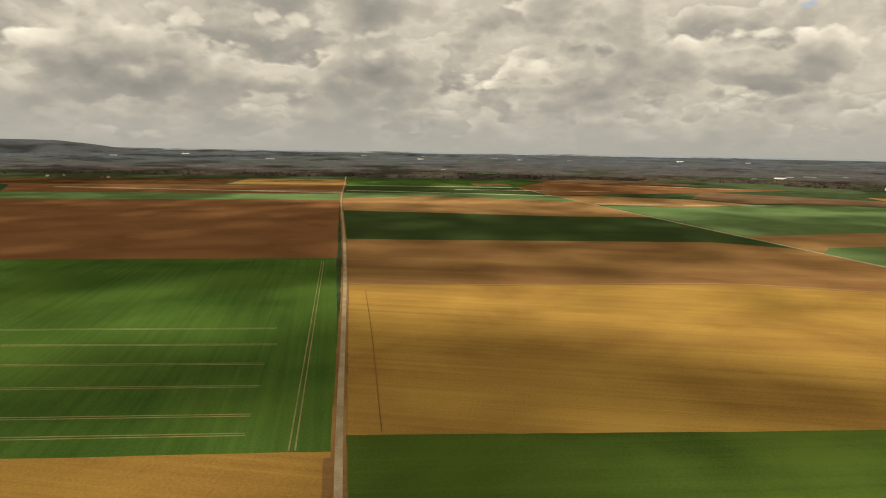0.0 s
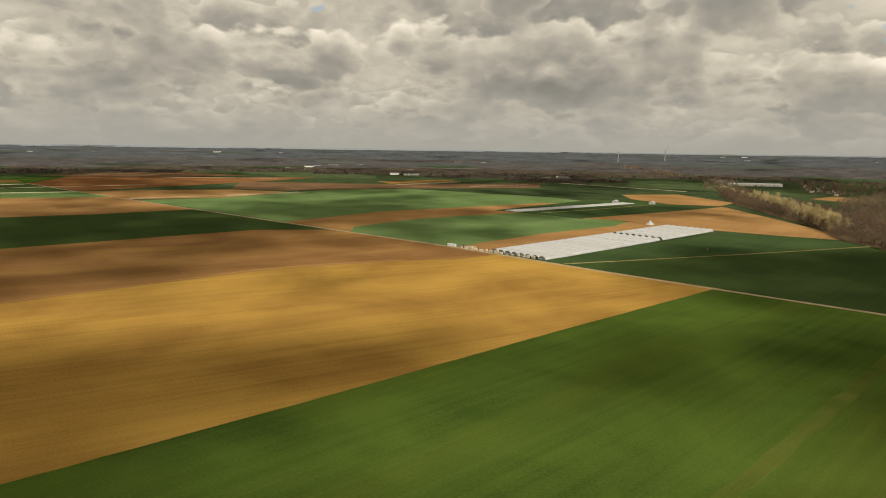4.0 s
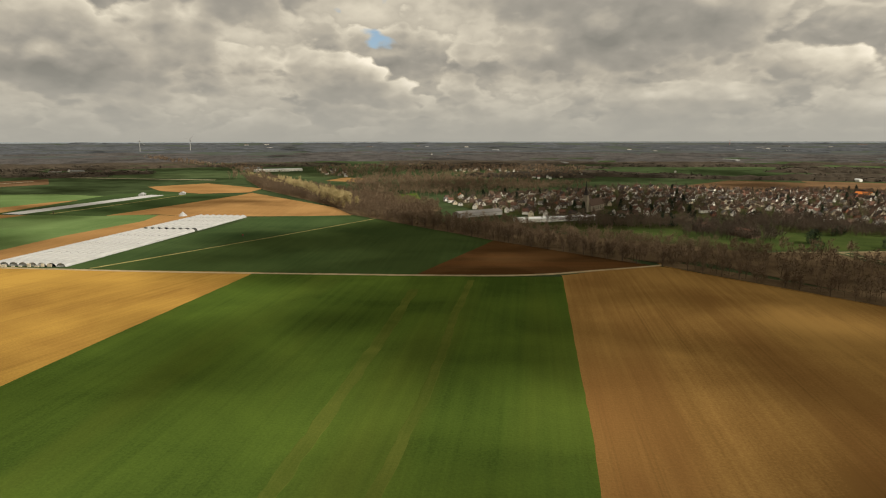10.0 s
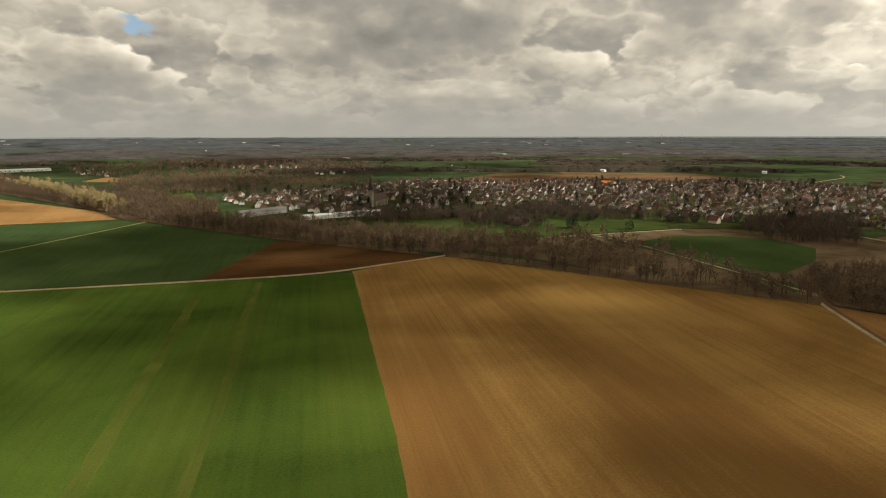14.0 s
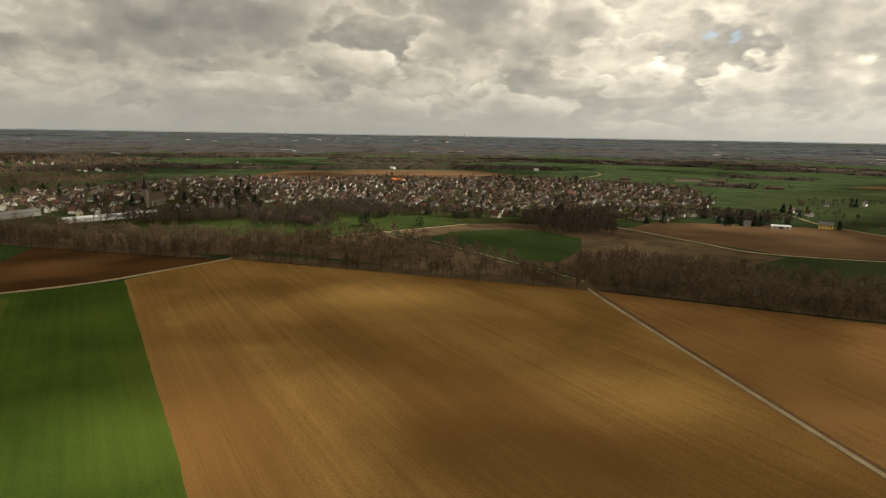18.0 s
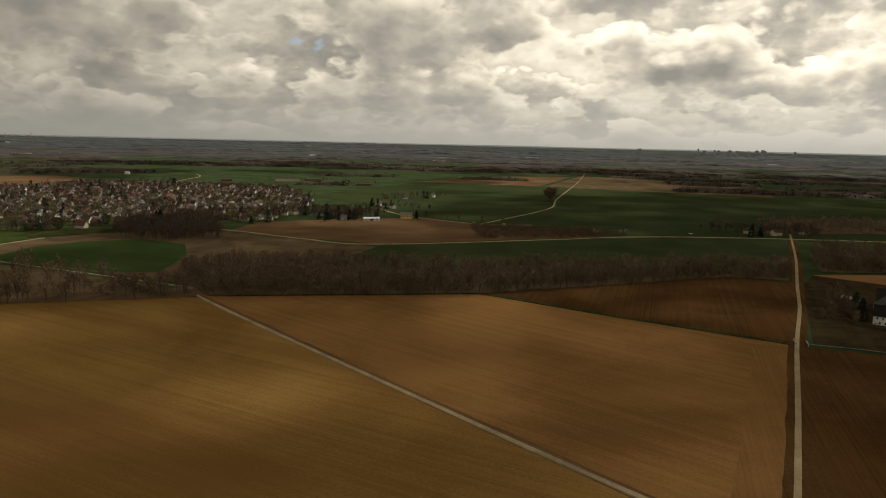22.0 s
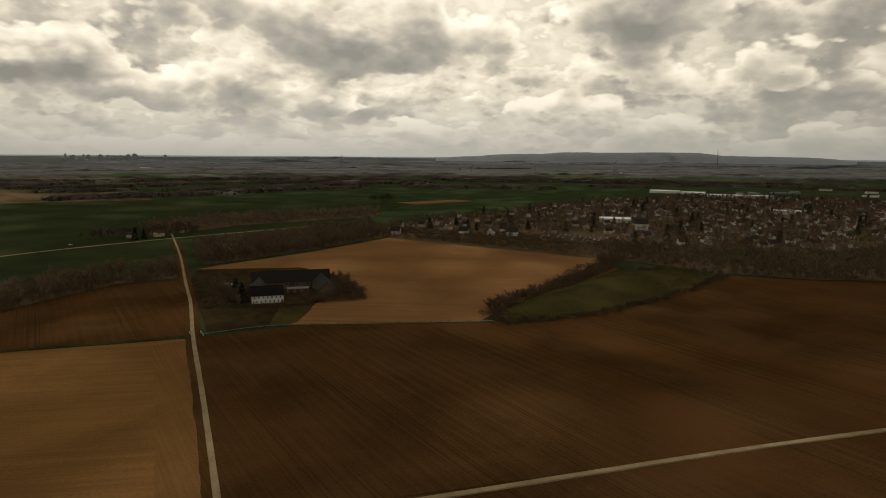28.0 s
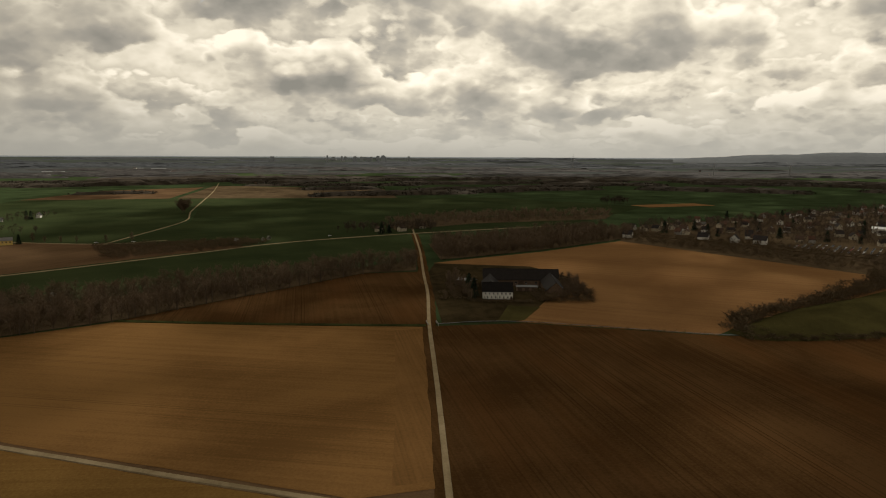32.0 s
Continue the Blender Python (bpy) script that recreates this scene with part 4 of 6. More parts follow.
for x, y in along([(385, -792), (300, -774), (250, -790)], 19, 93, 1):
    BARE.plant(x, y, R.uniform(0.7, 0.95), R.uniform(0, 6.28), "bare roadside tree of the lane's row")
# scrub by the road and round the grassy hollow
spread("thicket", scatter([(246, -652), (132, -730), (108, -772), (150, -790), (292, -748)], 5.0, 61), HEDGES, SCRUB, "brown thicket beside the road", "scrub", (0.9, 1.6))
spread("hedge", along([(-205, -345), (-232, -376), (-300, -408), (-398, -460), (-432, -508)], 0.9, 62, 6) + along([(-300, -408), (-440, -500)], 1.5, 63, 10), HEDGES, SCRUB, "bare hedge between field and hollow", "hedge", (0.8, 1.8))
spread("hedge", along([(-205, -332), (-268, -324), (-370, -351), (-460, -388)], 1.2, 64, 4), HEDGES, SCRUB, "low bare hedge along the ploughed field", "hedge", (0.5, 1.0))
spread("hedge", along([(-462, -392), (-410, -450)], 1.2, 66, 9), HEDGES, SCRUB, "scrub at the end of the hollow", "hedge", (0.7, 1.4))
spread("bank_grass", along([(149, -409), (60, -393), (-34, -380)], 1.6, 65, 1.2) + along([(-38, -381), (-91, -381), (-193, -342)], 1.6, 67, 1.2), SCRUBS, GRASS, "rough dark grass along the ditch", "grass", (0.2, 0.4))
spread("scrub", scatter([(-432, -512), (-306, -748), (-345, -830), (-375, -785), (-440, -745), (-480, -660), (-560, -545)], 7, 68), HEDGES, SCRUB, "brown scrub and young trees before the town", "scrub", (0.7, 1.7))
spread("hedge", along([(-215, -345), (-280, -345), (-350, -362), (-430, -395)], 2.2, 69, 5), HEDGES, SCRUB, "bushes at the foot of the grassy bank", "hedge", (0.5, 1.1))
# the ditch's water
WATER, wg, wp = surface("still_ditch_water")
wp.inputs["Base Color"].default_value, wp.inputs["Roughness"].default_value = (0.02, 0.025, 0.022, 1), 0.5
strip("water", [(-40, -384), (-91, -384), (-193, -344), (-262, -330)], 0.8, WATER, "narrow stream that mirrors the bright sky", "water", 0.3)
strip("ditch", [(152, -410), (60, -393), (-32, -380)], 4.5, M["grass"], "grassy ditch between two fields", "ditch", 0.6)

# ---- far woods, to the rim: closed canopies with an uneven crown line ----
def canopy(strips, name, label, material):
    vs, fs = [], []
    for x, y, turn, long, deep, tall, seed in strips:
        nu, nw = max(4, int(long / 24)), max(4, int(deep / 18))
        c, s = math.cos(turn), math.sin(turn)
        o = len(vs)
        for i in range(nu + 1):
            for j in range(nw + 1):
                u, w = (i / nu - 0.5) * long, (j / nw - 0.5) * deep
                ragged = noise.noise(Vector((u * 0.02, w * 0.02, seed))) * 0.35
                edge = 1 - max(abs(2 * i / nu - 1), abs(2 * j / nw - 1)) ** 3
                px = x + u * s + w * c + noise.noise(Vector((i, j, seed + 3.3))) * 7
                py = y + u * c - w * s + noise.noise(Vector((j, i, seed + 7.7))) * 7
                lump = 0.72 + 0.5 * noise.noise(Vector((px * 0.03, py * 0.03, seed))) + 0.28 * noise.noise(Vector((i * 1.7, j * 1.7, seed + 1.1)))
                z = high(px, py) + (tall * max(edge + ragged, 0) ** 0.4 * lump if 0 < i < nu and 0 < j < nw else -1)
                vs.append((px, py, z))
        for i in range(nu):
            for j in range(nw):
                a = o + i * (nw + 1) + j
                fs.append((a, a + 1, a + nw + 2, a + nw + 1))
    me = mesh_of(name, vs, fs, material)
    tagged(part(name, me, material), label, "woodland", "", "stuff")


def far_strips():
    r = random.Random(5)
    out = []
    keep_out = [[(-1500, 150), (-1500, 2300), (1400, 2300), (1350, 620), (700, 0), (0, 0)], [(300, -200), (1700, 250), (1700, -700), (1150, -1250), (300, -1000)], [(-300, -400), (-500, -1000), (-1450, -1400), (-1800, -900), (-900, -300)], [(1650, 300), (2300, 300), (2500, 900), (1900, 850)], [(0, -600), (900, -1000), (1000, -1700), (500, -2200), (-250, -2000), (-700, -1300)]]
    for k in range(1500):
        d = 1450 + 3300 * r.random() ** 0.75
        a = r.uniform(0, 2 * math.pi)
        x, y = d * math.sin(a), d * math.cos(a)
        long, deep = r.uniform(150, 700), r.uniform(22, 70) * (1 + d / 4500)
        turn = a + math.pi / 2 + r.uniform(-0.3, 0.3)
        ends = [(x + math.sin(turn) * long * e, y + math.cos(turn) * long * e) for e in (-0.5, 0, 0.5)]
        if (d < 2500 and r.random() < 0.75) or any(inside(q, z) for q in ends for z in keep_out) or max(math.hypot(*q) for q in ends) > 4780:
            continue
        out.append((x, y, turn, long, deep, r.uniform(8, 15) * (1.0 if d < 2700 else 0.7), k * 1.7))
    return out


STRIPS = far_strips()
rw = random.Random(23)
for k in range(16):
    t = (k + rw.random()) / 16
    d = rw.uniform(0, 1)
    x, y = 90 - 1050 * t + (60 - 460 * t) * d, -1600 - 420 * t - (330 + 420 * t) * d
    STRIPS.append((x, y, math.atan2(-0.9, -0.3) + rw.uniform(-0.2, 0.2), rw.uniform(220, 420), rw.uniform(40, 110), rw.uniform(9, 14), 300 + k * 1.3))
for x, y, long in ((1400, -2280, 420), (1230, -2020, 260), (1010, -2150, 300), (850, -1250, 130), (620, -1750, 200), (980, -1620, 240)):
    STRIPS.append((x, y, math.atan2(x, y) + math.pi / 2, long, 46, 10, x * 0.01))
def crowns(strips):
    """Single crowns over the nearer belts: ragged tops and edges."""
    spots = []
    r = random.Random(12)
    for x, y, turn, long, deep, tall, seed in strips:
        c, s = math.cos(turn), math.sin(turn)
        for _ in range(int(long * deep / 190)):
            u, w = r.uniform(-0.5, 0.5) * long, r.uniform(-0.55, 0.55) * deep
            spots.append((x + u * s + w * c, y + u * c - w * s))
    return spots


spread("far_crowns", crowns([q for q in STRIPS if math.hypot(q[0], q[1]) < 2750]), LUMPS, FAR_TWIG, "bare crowns over the woodland belts", "woodland", (0.35, 0.8))
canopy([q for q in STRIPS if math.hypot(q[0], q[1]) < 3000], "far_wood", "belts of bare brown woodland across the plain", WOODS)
canopy([q for q in STRIPS if 3000 <= math.hypot(q[0], q[1]) < 3850], "far_wood", "woodland towards the horizon with faint haze painted in", FAINT_HAZE)
canopy([q for q in STRIPS if math.hypot(q[0], q[1]) >= 3850], "far_wood", "woodland on the horizon with blue-grey haze painted in", FULL_HAZE)
spread("copse", scatter([(-490, -1345), (-535, -1370), (-560, -1340), (-520, -1310)], 7, 71), LOW, GARDEN_TWIG, "dark copse in the green field", "copse", (0.9, 1.3))
spread("river_wood", along([(1640, 590), (2180, 790), (2600, 1150), (3100, 1590)], 5, 72, 45), LOW, TWIG, "long belt of bare trees along the river", "woodland", (0.9, 1.4))

BACKWOOD = [(1147, 208), (1425, 301), (1631, 292), (1680, 120), (1560, -40), (1420, -230), (1260, -100), (1210, 40), (1162, 81)]
spread("back_wood", scatter(BACKWOOD, 12, 73), LOW, TWIG, "bare brown wood behind the village", "woodland", (0.8, 1.3))
spread("back_wood", scatter([(1700, 420), (2300, 600), (2500, 250), (2300, -350), (1750, -250), (1650, 60)], 25, 74), LOW, TWIG, "scattered bare trees round the hamlets", "woodland", (0.8, 1.4))
field("clearing", [(1189, 173), (1232, 125), (1040, 98), (1036, 143)], M["lawn"], "yellow-green clearing at the wood", "meadow", 0.62)


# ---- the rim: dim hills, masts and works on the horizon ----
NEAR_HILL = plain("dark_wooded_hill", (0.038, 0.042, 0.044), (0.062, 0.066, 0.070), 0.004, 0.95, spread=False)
# Southern hill and rim: the blue of the distance is mixed into their colour.
HAZE = plain("haze_tinted_hill", (0.070, 0.079, 0.088), (0.108, 0.117, 0.126), 0.004, 0.95, spread=False)
RIM = plain("haze_tinted_rim", (0.15, 0.175, 0.20), (0.21, 0.235, 0.255), 0.003, 0.95, spread=False)
# Power station concrete, lightened: the haze before it is put into the colour.
CONCRETE = plain("haze_pale_concrete", (0.34, 0.34, 0.335), (0.46, 0.455, 0.445), 0.02, 0.9)
STEEL = plain("grey_steel", (0.20, 0.20, 0.20), (0.34, 0.34, 0.33), 0.3, 0.5)
RED = plain("red_steel", (0.30, 0.05, 0.03), (0.42, 0.09, 0.05), 0.3, 0.5)


def place(heading, d):
    a = radians(heading)
    return d * math.sin(a), d * math.cos(a)


def ridge(name, label, h0, h1, d, deep, tops, material, seed):
    """A long low hill: its crest follows the given heights above the eye's level, in radians."""
    r = random.Random(seed)
    n, rows = 90, 7
    verts, faces = [], []
    for i in range(n + 1):
        t = i / n
        k = t * (len(tops) - 1)
        j = min(int(k), len(tops) - 2)
        e = tops[j] + (tops[j + 1] - tops[j]) * (k - j) + r.uniform(-1, 1) * 0.00022
        crest = 99 + d * e
        for q in range(rows):
            s = q / (rows - 1)
            dd = d - deep * (1 - s)
            x, y = place(h0 + (h1 - h0) * t, dd)
            low = swell(dd) - 2
            verts.append((x, y, low + (crest - low) * math.sin(s * math.pi / 2) ** 1.3))
    for i in range(n):
        for q in range(rows - 1):
            a = i * rows + q
            faces.append((a, a + rows, a + rows + 1, a + 1))
    return tagged(part(name, mesh_of(name, verts, faces, material), material), label, "hill", "", "structure")


ridge("backdrop_hills", "rim of the plain with blue-grey haze painted in", 0, 360, 4860, 90, [-0.0020, -0.0016, -0.0026, -0.0026, -0.0026, -0.0022, -0.0022, -0.0018, -0.0022, -0.0018, -0.0020, -0.0022], RIM, 1)
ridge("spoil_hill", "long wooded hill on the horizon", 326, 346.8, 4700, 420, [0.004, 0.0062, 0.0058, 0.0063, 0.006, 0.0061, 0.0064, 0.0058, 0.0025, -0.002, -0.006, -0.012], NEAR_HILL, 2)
ridge("spoil_hill", "flat-topped hill on the horizon with haze painted in", 206, 238.5, 4740, 260, [-0.004, -0.001, -0.0003, 0.0026, 0.0034, 0.0036, 0.0060, 0.0062, 0.0058, 0.0062, 0.0066, 0.0064, 0.0060, 0.0024, 0.0018, 0.0014, 0.0008, -0.0005, -0.004], HAZE, 3)


def lathe(profile, sides=24):
    v, f = [], []
    for r, z in profile:
        for k in range(sides):
            t = 2 * math.pi * k / sides
            v.append((r * math.cos(t), r * math.sin(t), z))
    for i in range(len(profile) - 1):
        for k in range(sides):
            a, b = i * sides + k, i * sides + (k + 1) % sides
            f.append((a, b, b + sides, a + sides))
    return v, f


def box(x0, x1, y0, y1, z0, z1):
    v = [(x, y, z) for z in (z0, z1) for x, y in ((x0, y0), (x1, y0), (x1, y1), (x0, y1))]
    return v, [(3, 2, 1, 0), (4, 5, 6, 7), (0, 1, 5, 4), (1, 2, 6, 5), (2, 3, 7, 6), (3, 0, 4, 7)]


def thing(name, x, y, turn, label, category, group="", z=None):
    ob = new(name)
    ob.matrix_basis = Matrix.Translation((x, y, high(x, y) if z is None else z)) @ Matrix.Rotation(radians(turn), 4, "Z")
    return tagged(ob, label, category, group)


def solid(name, shape, material, parent, label=""):
    return part(name, mesh_of(name, *shape, material), material, parent, label)


def power_station():
    base = high(*place(248.3, 4600))
    d = 4600
    x, y = place(248.3, d)
    t = thing("cooling_tower", x, y, 0, "grey concrete cooling tower giving off steam", "cooling tower", "power station")
    h = 99 + d * 0.0262 - base
    solid("shell", lathe([(h * 0.36, 0), (h * 0.30, h * 0.2), (h * 0.245, h * 0.5), (h * 0.225, h * 0.72), (h * 0.235, h), (h * 0.215, h), (h * 0.205, h * 0.72)]), CONCRETE, t)
    for k in range(12):
        a = k * math.pi / 6
        solid("column", prism((h * 0.36 * math.cos(a), h * 0.36 * math.sin(a), -6), (h * 0.36 * math.cos(a + 0.1), h * 0.36 * math.sin(a + 0.1), 4), 2.5, 2.5, 4), CONCRETE, t)
    for head, e, wide in ((246.1, 0.0190, 66), (247.1, 0.0105, 50), (249.5, 0.0095, 60), (250.1, 0.0142, 52), (250.9, 0.0100, 46), (245.3, 0.003, 40)):
        x, y = place(head, d + 60)
        b = thing("boiler_house", x, y, -head, "dark tall boiler house of the power station", "power plant building", "power station")
        top = 99 + d * e - base
        solid("block", box(-wide / 2, wide / 2, -30, 30, -8, top), CONCRETE, b)
        solid("roof_plant", box(-wide / 4, wide / 5, -14, 14, top, top + 9), STEEL, b)
        solid("annex", box(-wide * 0.8, -wide / 2, -24, 24, -8, top * 0.45), CONCRETE, b)
    for head in (249.0, 249.25, 249.75):
        x, y = place(head, d + 20)
        c = thing("chimney_stack", x, y, 0, "slim pale chimney of the power station", "chimney", "power station")
        solid("stack", lathe([(5, -6), (3.4, 99 + d * 0.0150 - base)], 12), STEEL, c)
        solid("rim", lathe([(3.9, 99 + d * 0.0146 - base), (3.9, 99 + d * 0.0151 - base), (2.9, 99 + d * 0.0151 - base)], 12), RED, c)
    # steam: many soft lumps that widen as they rise and drift
    vapour = plain("steam", (0.66, 0.65, 0.62), (0.82, 0.81, 0.78), 0.02, 1.0, spread=False)
    vg = Graph(vapour.node_tree)
    puff, clear, mixed, out = vg.add("BsdfDiffuse"), vg.add("BsdfTransparent"), vg.add("MixShader"), vg.add("OutputMaterial")
    puff.inputs[0].default_value = (0.8, 0.79, 0.76, 1)
    mixed.inputs[0].default_value = 0.24
    vg.put(mixed.inputs[1], clear.outputs[0])
    vg.put(mixed.inputs[2], puff.outputs[0])
    vg.put(out.inputs[0], mixed.outputs[0])
    r = random.Random(3)
    vs, fs = [], []
    for head, e0, n in ((248.3, 0.0255, 44), (250.0, 0.0145, 16)):
        for k in range(n):
            s = k / n
            x, y = place(head - s * 0.9 + r.gauss(0, 0.42) * (0.25 + s), d + r.uniform(-60, 60))
            z = 99 + d * (e0 + s * 0.040 + r.gauss(0, 0.006) * (0.2 + s)) + 6
            bm = bmesh.new()
            bmesh.ops.create_icosphere(bm, subdivisions=3, radius=17 + 26 * s * r.uniform(0.6, 1.2))
            o = len(vs)
            for v in bm.verts:
                q = v.co * (1 + 0.5 * noise.noise(v.co * 0.08 + Vector((k, 0, 0))))
                vs.append((x + q.x, y + q.y, z + q.z * 0.8))
            fs += [tuple(o + v.index for v in f.verts) for f in bm.faces]
            bm.free()
    me = mesh_of("steam", vs, fs, vapour)
    me.polygons.foreach_set("use_smooth", [True] * len(me.polygons))
    tagged(part("steam", me, vapour), "grey steam drifting from the cooling tower", "steam", "", "stuff")


power_station()


def mast(heading, d, top, label):
    x, y = place(heading, d)
    t = thing("radio_mast", x, y, 0, label, "mast")
    h = 99 + d * top - high(x, y)
    n = 6
    for k in range(n):
        solid("section", prism((0, 0, h * k / n), (0, 0, h * (k + 1) / n), 2.3 - k * 0.25, 2.1 - k * 0.25, 4), RED if k % 2 == 0 else STEEL, t)
    solid("platform", lathe([(3.6, h * 0.7), (3.6, h * 0.72), (1.5, h * 0.72)], 10), STEEL, t)


mast(229.0, 4300, 0.0108, "red and white lattice mast on the plain")
for q in ((123.13, 0.0005), (124.7, 0.0008), (109.7, 0.0002)):
    mast(q[0], 4550, q[1], "thin works chimney on the horizon")


def turbine(heading, d, hub, turn):
    x, y = place(heading, d)
    t = thing("wind_turbine", x, y, -heading, "pale wind turbine standing still on the plain", "wind turbine", "wind turbines")
    pale = STEEL
    h = hub
    solid("tower", lathe([(2.2, -2), (1.3, h)], 10), pale, t)
    solid("nacelle", box(-1.6, 1.6, -3, 4, h - 1.4, h + 1.8), pale, t)
    for k in range(3):
        a = radians(turn + 120 * k)
        solid("blade", prism((0, -3.4, h), (math.sin(a) * hub * 0.55, -3.4, h + math.cos(a) * hub * 0.55), 1.5, 0.3, 4), pale, t)


for q in ((62.1, 4000, 62, 10), (65.8, 4100, 66, 40), (209.1, 3300, 48, 25), (214.5, 3350, 48, 70), (198, 3900, 52, 0), (221, 3500, 50, 50)):
    turbine(*q)

# ---- buildings ----
GLASS, gg, gp = surface("window_glass")
gp.inputs["Base Color"].default_value, gp.inputs["Roughness"].default_value = (0.03, 0.035, 0.04, 1), 0.08
WALLS = [plain("white_render", (0.66, 0.64, 0.58), (0.86, 0.84, 0.78), 0.3), plain("cream_render", (0.45, 0.38, 0.27), (0.66, 0.58, 0.44), 0.3), plain("red_brick", (0.15, 0.06, 0.04), (0.27, 0.12, 0.075), 0.6), plain("grey_render", (0.28, 0.27, 0.25), (0.45, 0.43, 0.40), 0.3), plain("brown_brick", (0.12, 0.08, 0.055), (0.22, 0.15, 0.10), 0.6)]
ROOFS = [plain("dark_slate_tiles", (0.024, 0.020, 0.020), (0.050, 0.042, 0.040), 0.8), plain("brown_tiles", (0.058, 0.038, 0.028), (0.11, 0.070, 0.050), 0.8), plain("red_clay_tiles", (0.085, 0.043, 0.030), (0.155, 0.078, 0.053), 0.8), plain("grey_tiles", (0.11, 0.105, 0.10), (0.20, 0.19, 0.18), 0.8)]
DOOR = plain("painted_door", (0.06, 0.04, 0.03), (0.14, 0.09, 0.06), 0.5)
BRICK = plain("chimney_brick", (0.12, 0.06, 0.045), (0.22, 0.12, 0.085), 0.8)
WHITE_SHEET = plain("white_sheet_roof", (0.55, 0.56, 0.56), (0.75, 0.76, 0.76), 0.1, 0.6)
# Far halls' white walls greyed: haze and cloud shade put into the colour.
FAR_WALL = plain("haze_dulled_walls", (0.20, 0.205, 0.20), (0.36, 0.36, 0.35), 0.02)
# Grey sheet roof; on far halls the grey also stands in for haze.
FAR_ROOF = plain("dull_grey_sheet", (0.16, 0.165, 0.165), (0.27, 0.275, 0.275), 0.02)
ORANGE = plain("bright_orange_tiles", (0.50, 0.14, 0.03), (0.68, 0.22, 0.05), 0.3)
YELLOW = plain("yellow_render", (0.62, 0.44, 0.12), (0.80, 0.60, 0.20), 0.3)


def gable_shapes(w, d, h, rise, over=0.45, thick=0.22):
    """Walls with gables (ridge along x), and the two roof slopes with eaves and thickness."""
    a, b = w / 2, d / 2
    wall = ([(-a, -b, -0.4), (a, -b, -0.4), (a, b, -0.4), (-a, b, -0.4), (-a, -b, h), (a, -b, h), (a, b, h), (-a, b, h), (-a, 0, h + rise), (a, 0, h + rise)],
            [(0, 1, 5, 4), (2, 3, 7, 6), (1, 2, 6, 9, 5), (3, 0, 4, 8, 7)])
    k = rise / b
    e, c = b + over, a + over
    rv, rf = [], []
    for s in (-1, 1):
        o = len(rv)
        for z in (0.04, thick):
            rv += [(-c, s * e, h - over * k + z), (c, s * e, h - over * k + z), (c, 0, h + rise + z), (-c, 0, h + rise + z)]
        q = [(0, 1, 2, 3), (7, 6, 5, 4), (0, 4, 5, 1), (1, 5, 6, 2), (3, 7, 4, 0)]
        rf += [tuple(o + i for i in (f if s > 0 else f[::-1])) for f in q]
    return wall, (rv, rf)


def pane_box(w, h, depth=0.1):
    return box(-w / 2, w / 2, -depth / 2, depth / 2, 0, h)


class House:
    """One house type: its meshes are made once and set out many times."""

    def __init__(self, w, d, h, rise, wall, roof, full):
        self.w, self.d, self.h, self.rise, self.full = w, d, h, rise, full
        ws, rs = gable_shapes(w, d, h, rise)
        self.wall = mesh_of("wall", *ws, wall)
        self.roof = mesh_of("roof", *rs, roof)
        self.chimney = mesh_of("chimney", *box(-0.45, 0.45, -0.35, 0.35, h + rise * 0.5, h + rise + 0.9), BRICK)
        self.window = mesh_of("window", *pane_box(1.3, 1.35), GLASS)
        self.door = mesh_of("door", *pane_box(1.1, 2.1), DOOR)

    def put(self, x, y, turn, label, group):
        t = thing("house", x, y, turn, label, "house", group)
        part("wall", self.wall, None, t)
        part("roof", self.roof, None, t)
        part("chimney", self.chimney, None, t, at=pose(self.w * 0.22, 0.5, 0))
        spots = []
        for s in (-1, 1):
            spots.append((s * self.w / 2, 0, self.h + 0.4, 90))
            if self.full:
                spots.append((s * self.w / 2, -self.d * 0.22, 1.0, 90))
                for k in (-0.28, 0.28):
                    spots.append((k * self.w, s * self.d / 2, 1.0 if self.h < 4.5 else 3.7, 0))
        for q in spots:
            part("window", self.window, None, t, at=pose(q[0], q[1], q[2], 0, 0, q[3]))
        part("door", self.door, None, t, at=pose(0, -self.d / 2, 0))
        return t


KINDS = []
rk = random.Random(4)
for k in range(16):
    size = (rk.uniform(7, 10.5), rk.uniform(6, 7.6), rk.choice([2.8, 3.8, 4.6, 3.2]), rk.uniform(2.8, 4.2))
    wi, ri = rk.choice([0, 0, 0, 0, 1, 1, 2, 3, 4, 4]), rk.choice([0, 0, 1, 1, 1, 2, 3, 3])
    words = ("white", "cream", "red brick", "grey", "brown brick")[wi], ("dark slate", "brown-tiled", "red-tiled", "grey-tiled")[ri]
    KINDS.append([House(*size, WALLS[wi], ROOFS[ri], f) for f in (True, False)] + [words])

VILLAGE = [(1080, 70), (905, 0), (860, -70), (850, -150), (850, -240), (860, -320), (840, -395), (740, -460), (650, -505), (580, -570), (530, -610), (520, -690), (640, -930), (840, -1110), (1100, -1060), (1230, -980), (1200, -820), (1330, -650), (1320, -515), (1380, -406), (1420, -300), (1250, -130), (1200, 0), (1150, 60)]
TOWN = [(-345, -850), (-375, -785), (-450, -755), (-490, -650), (-570, -540), (-650, -450), (-900, -420), (-1400, -520), (-1650, -850), (-1400, -1250), (-1000, -1190), (-720, -1060), (-560, -980), (-420, -930)]
CHURCH = (915, -138)
STATION = [(-320, -776, -35, 11), (-400, -742, -40, 12), (-428, -722, 50, 10), (-450, -706, -42, 14)]
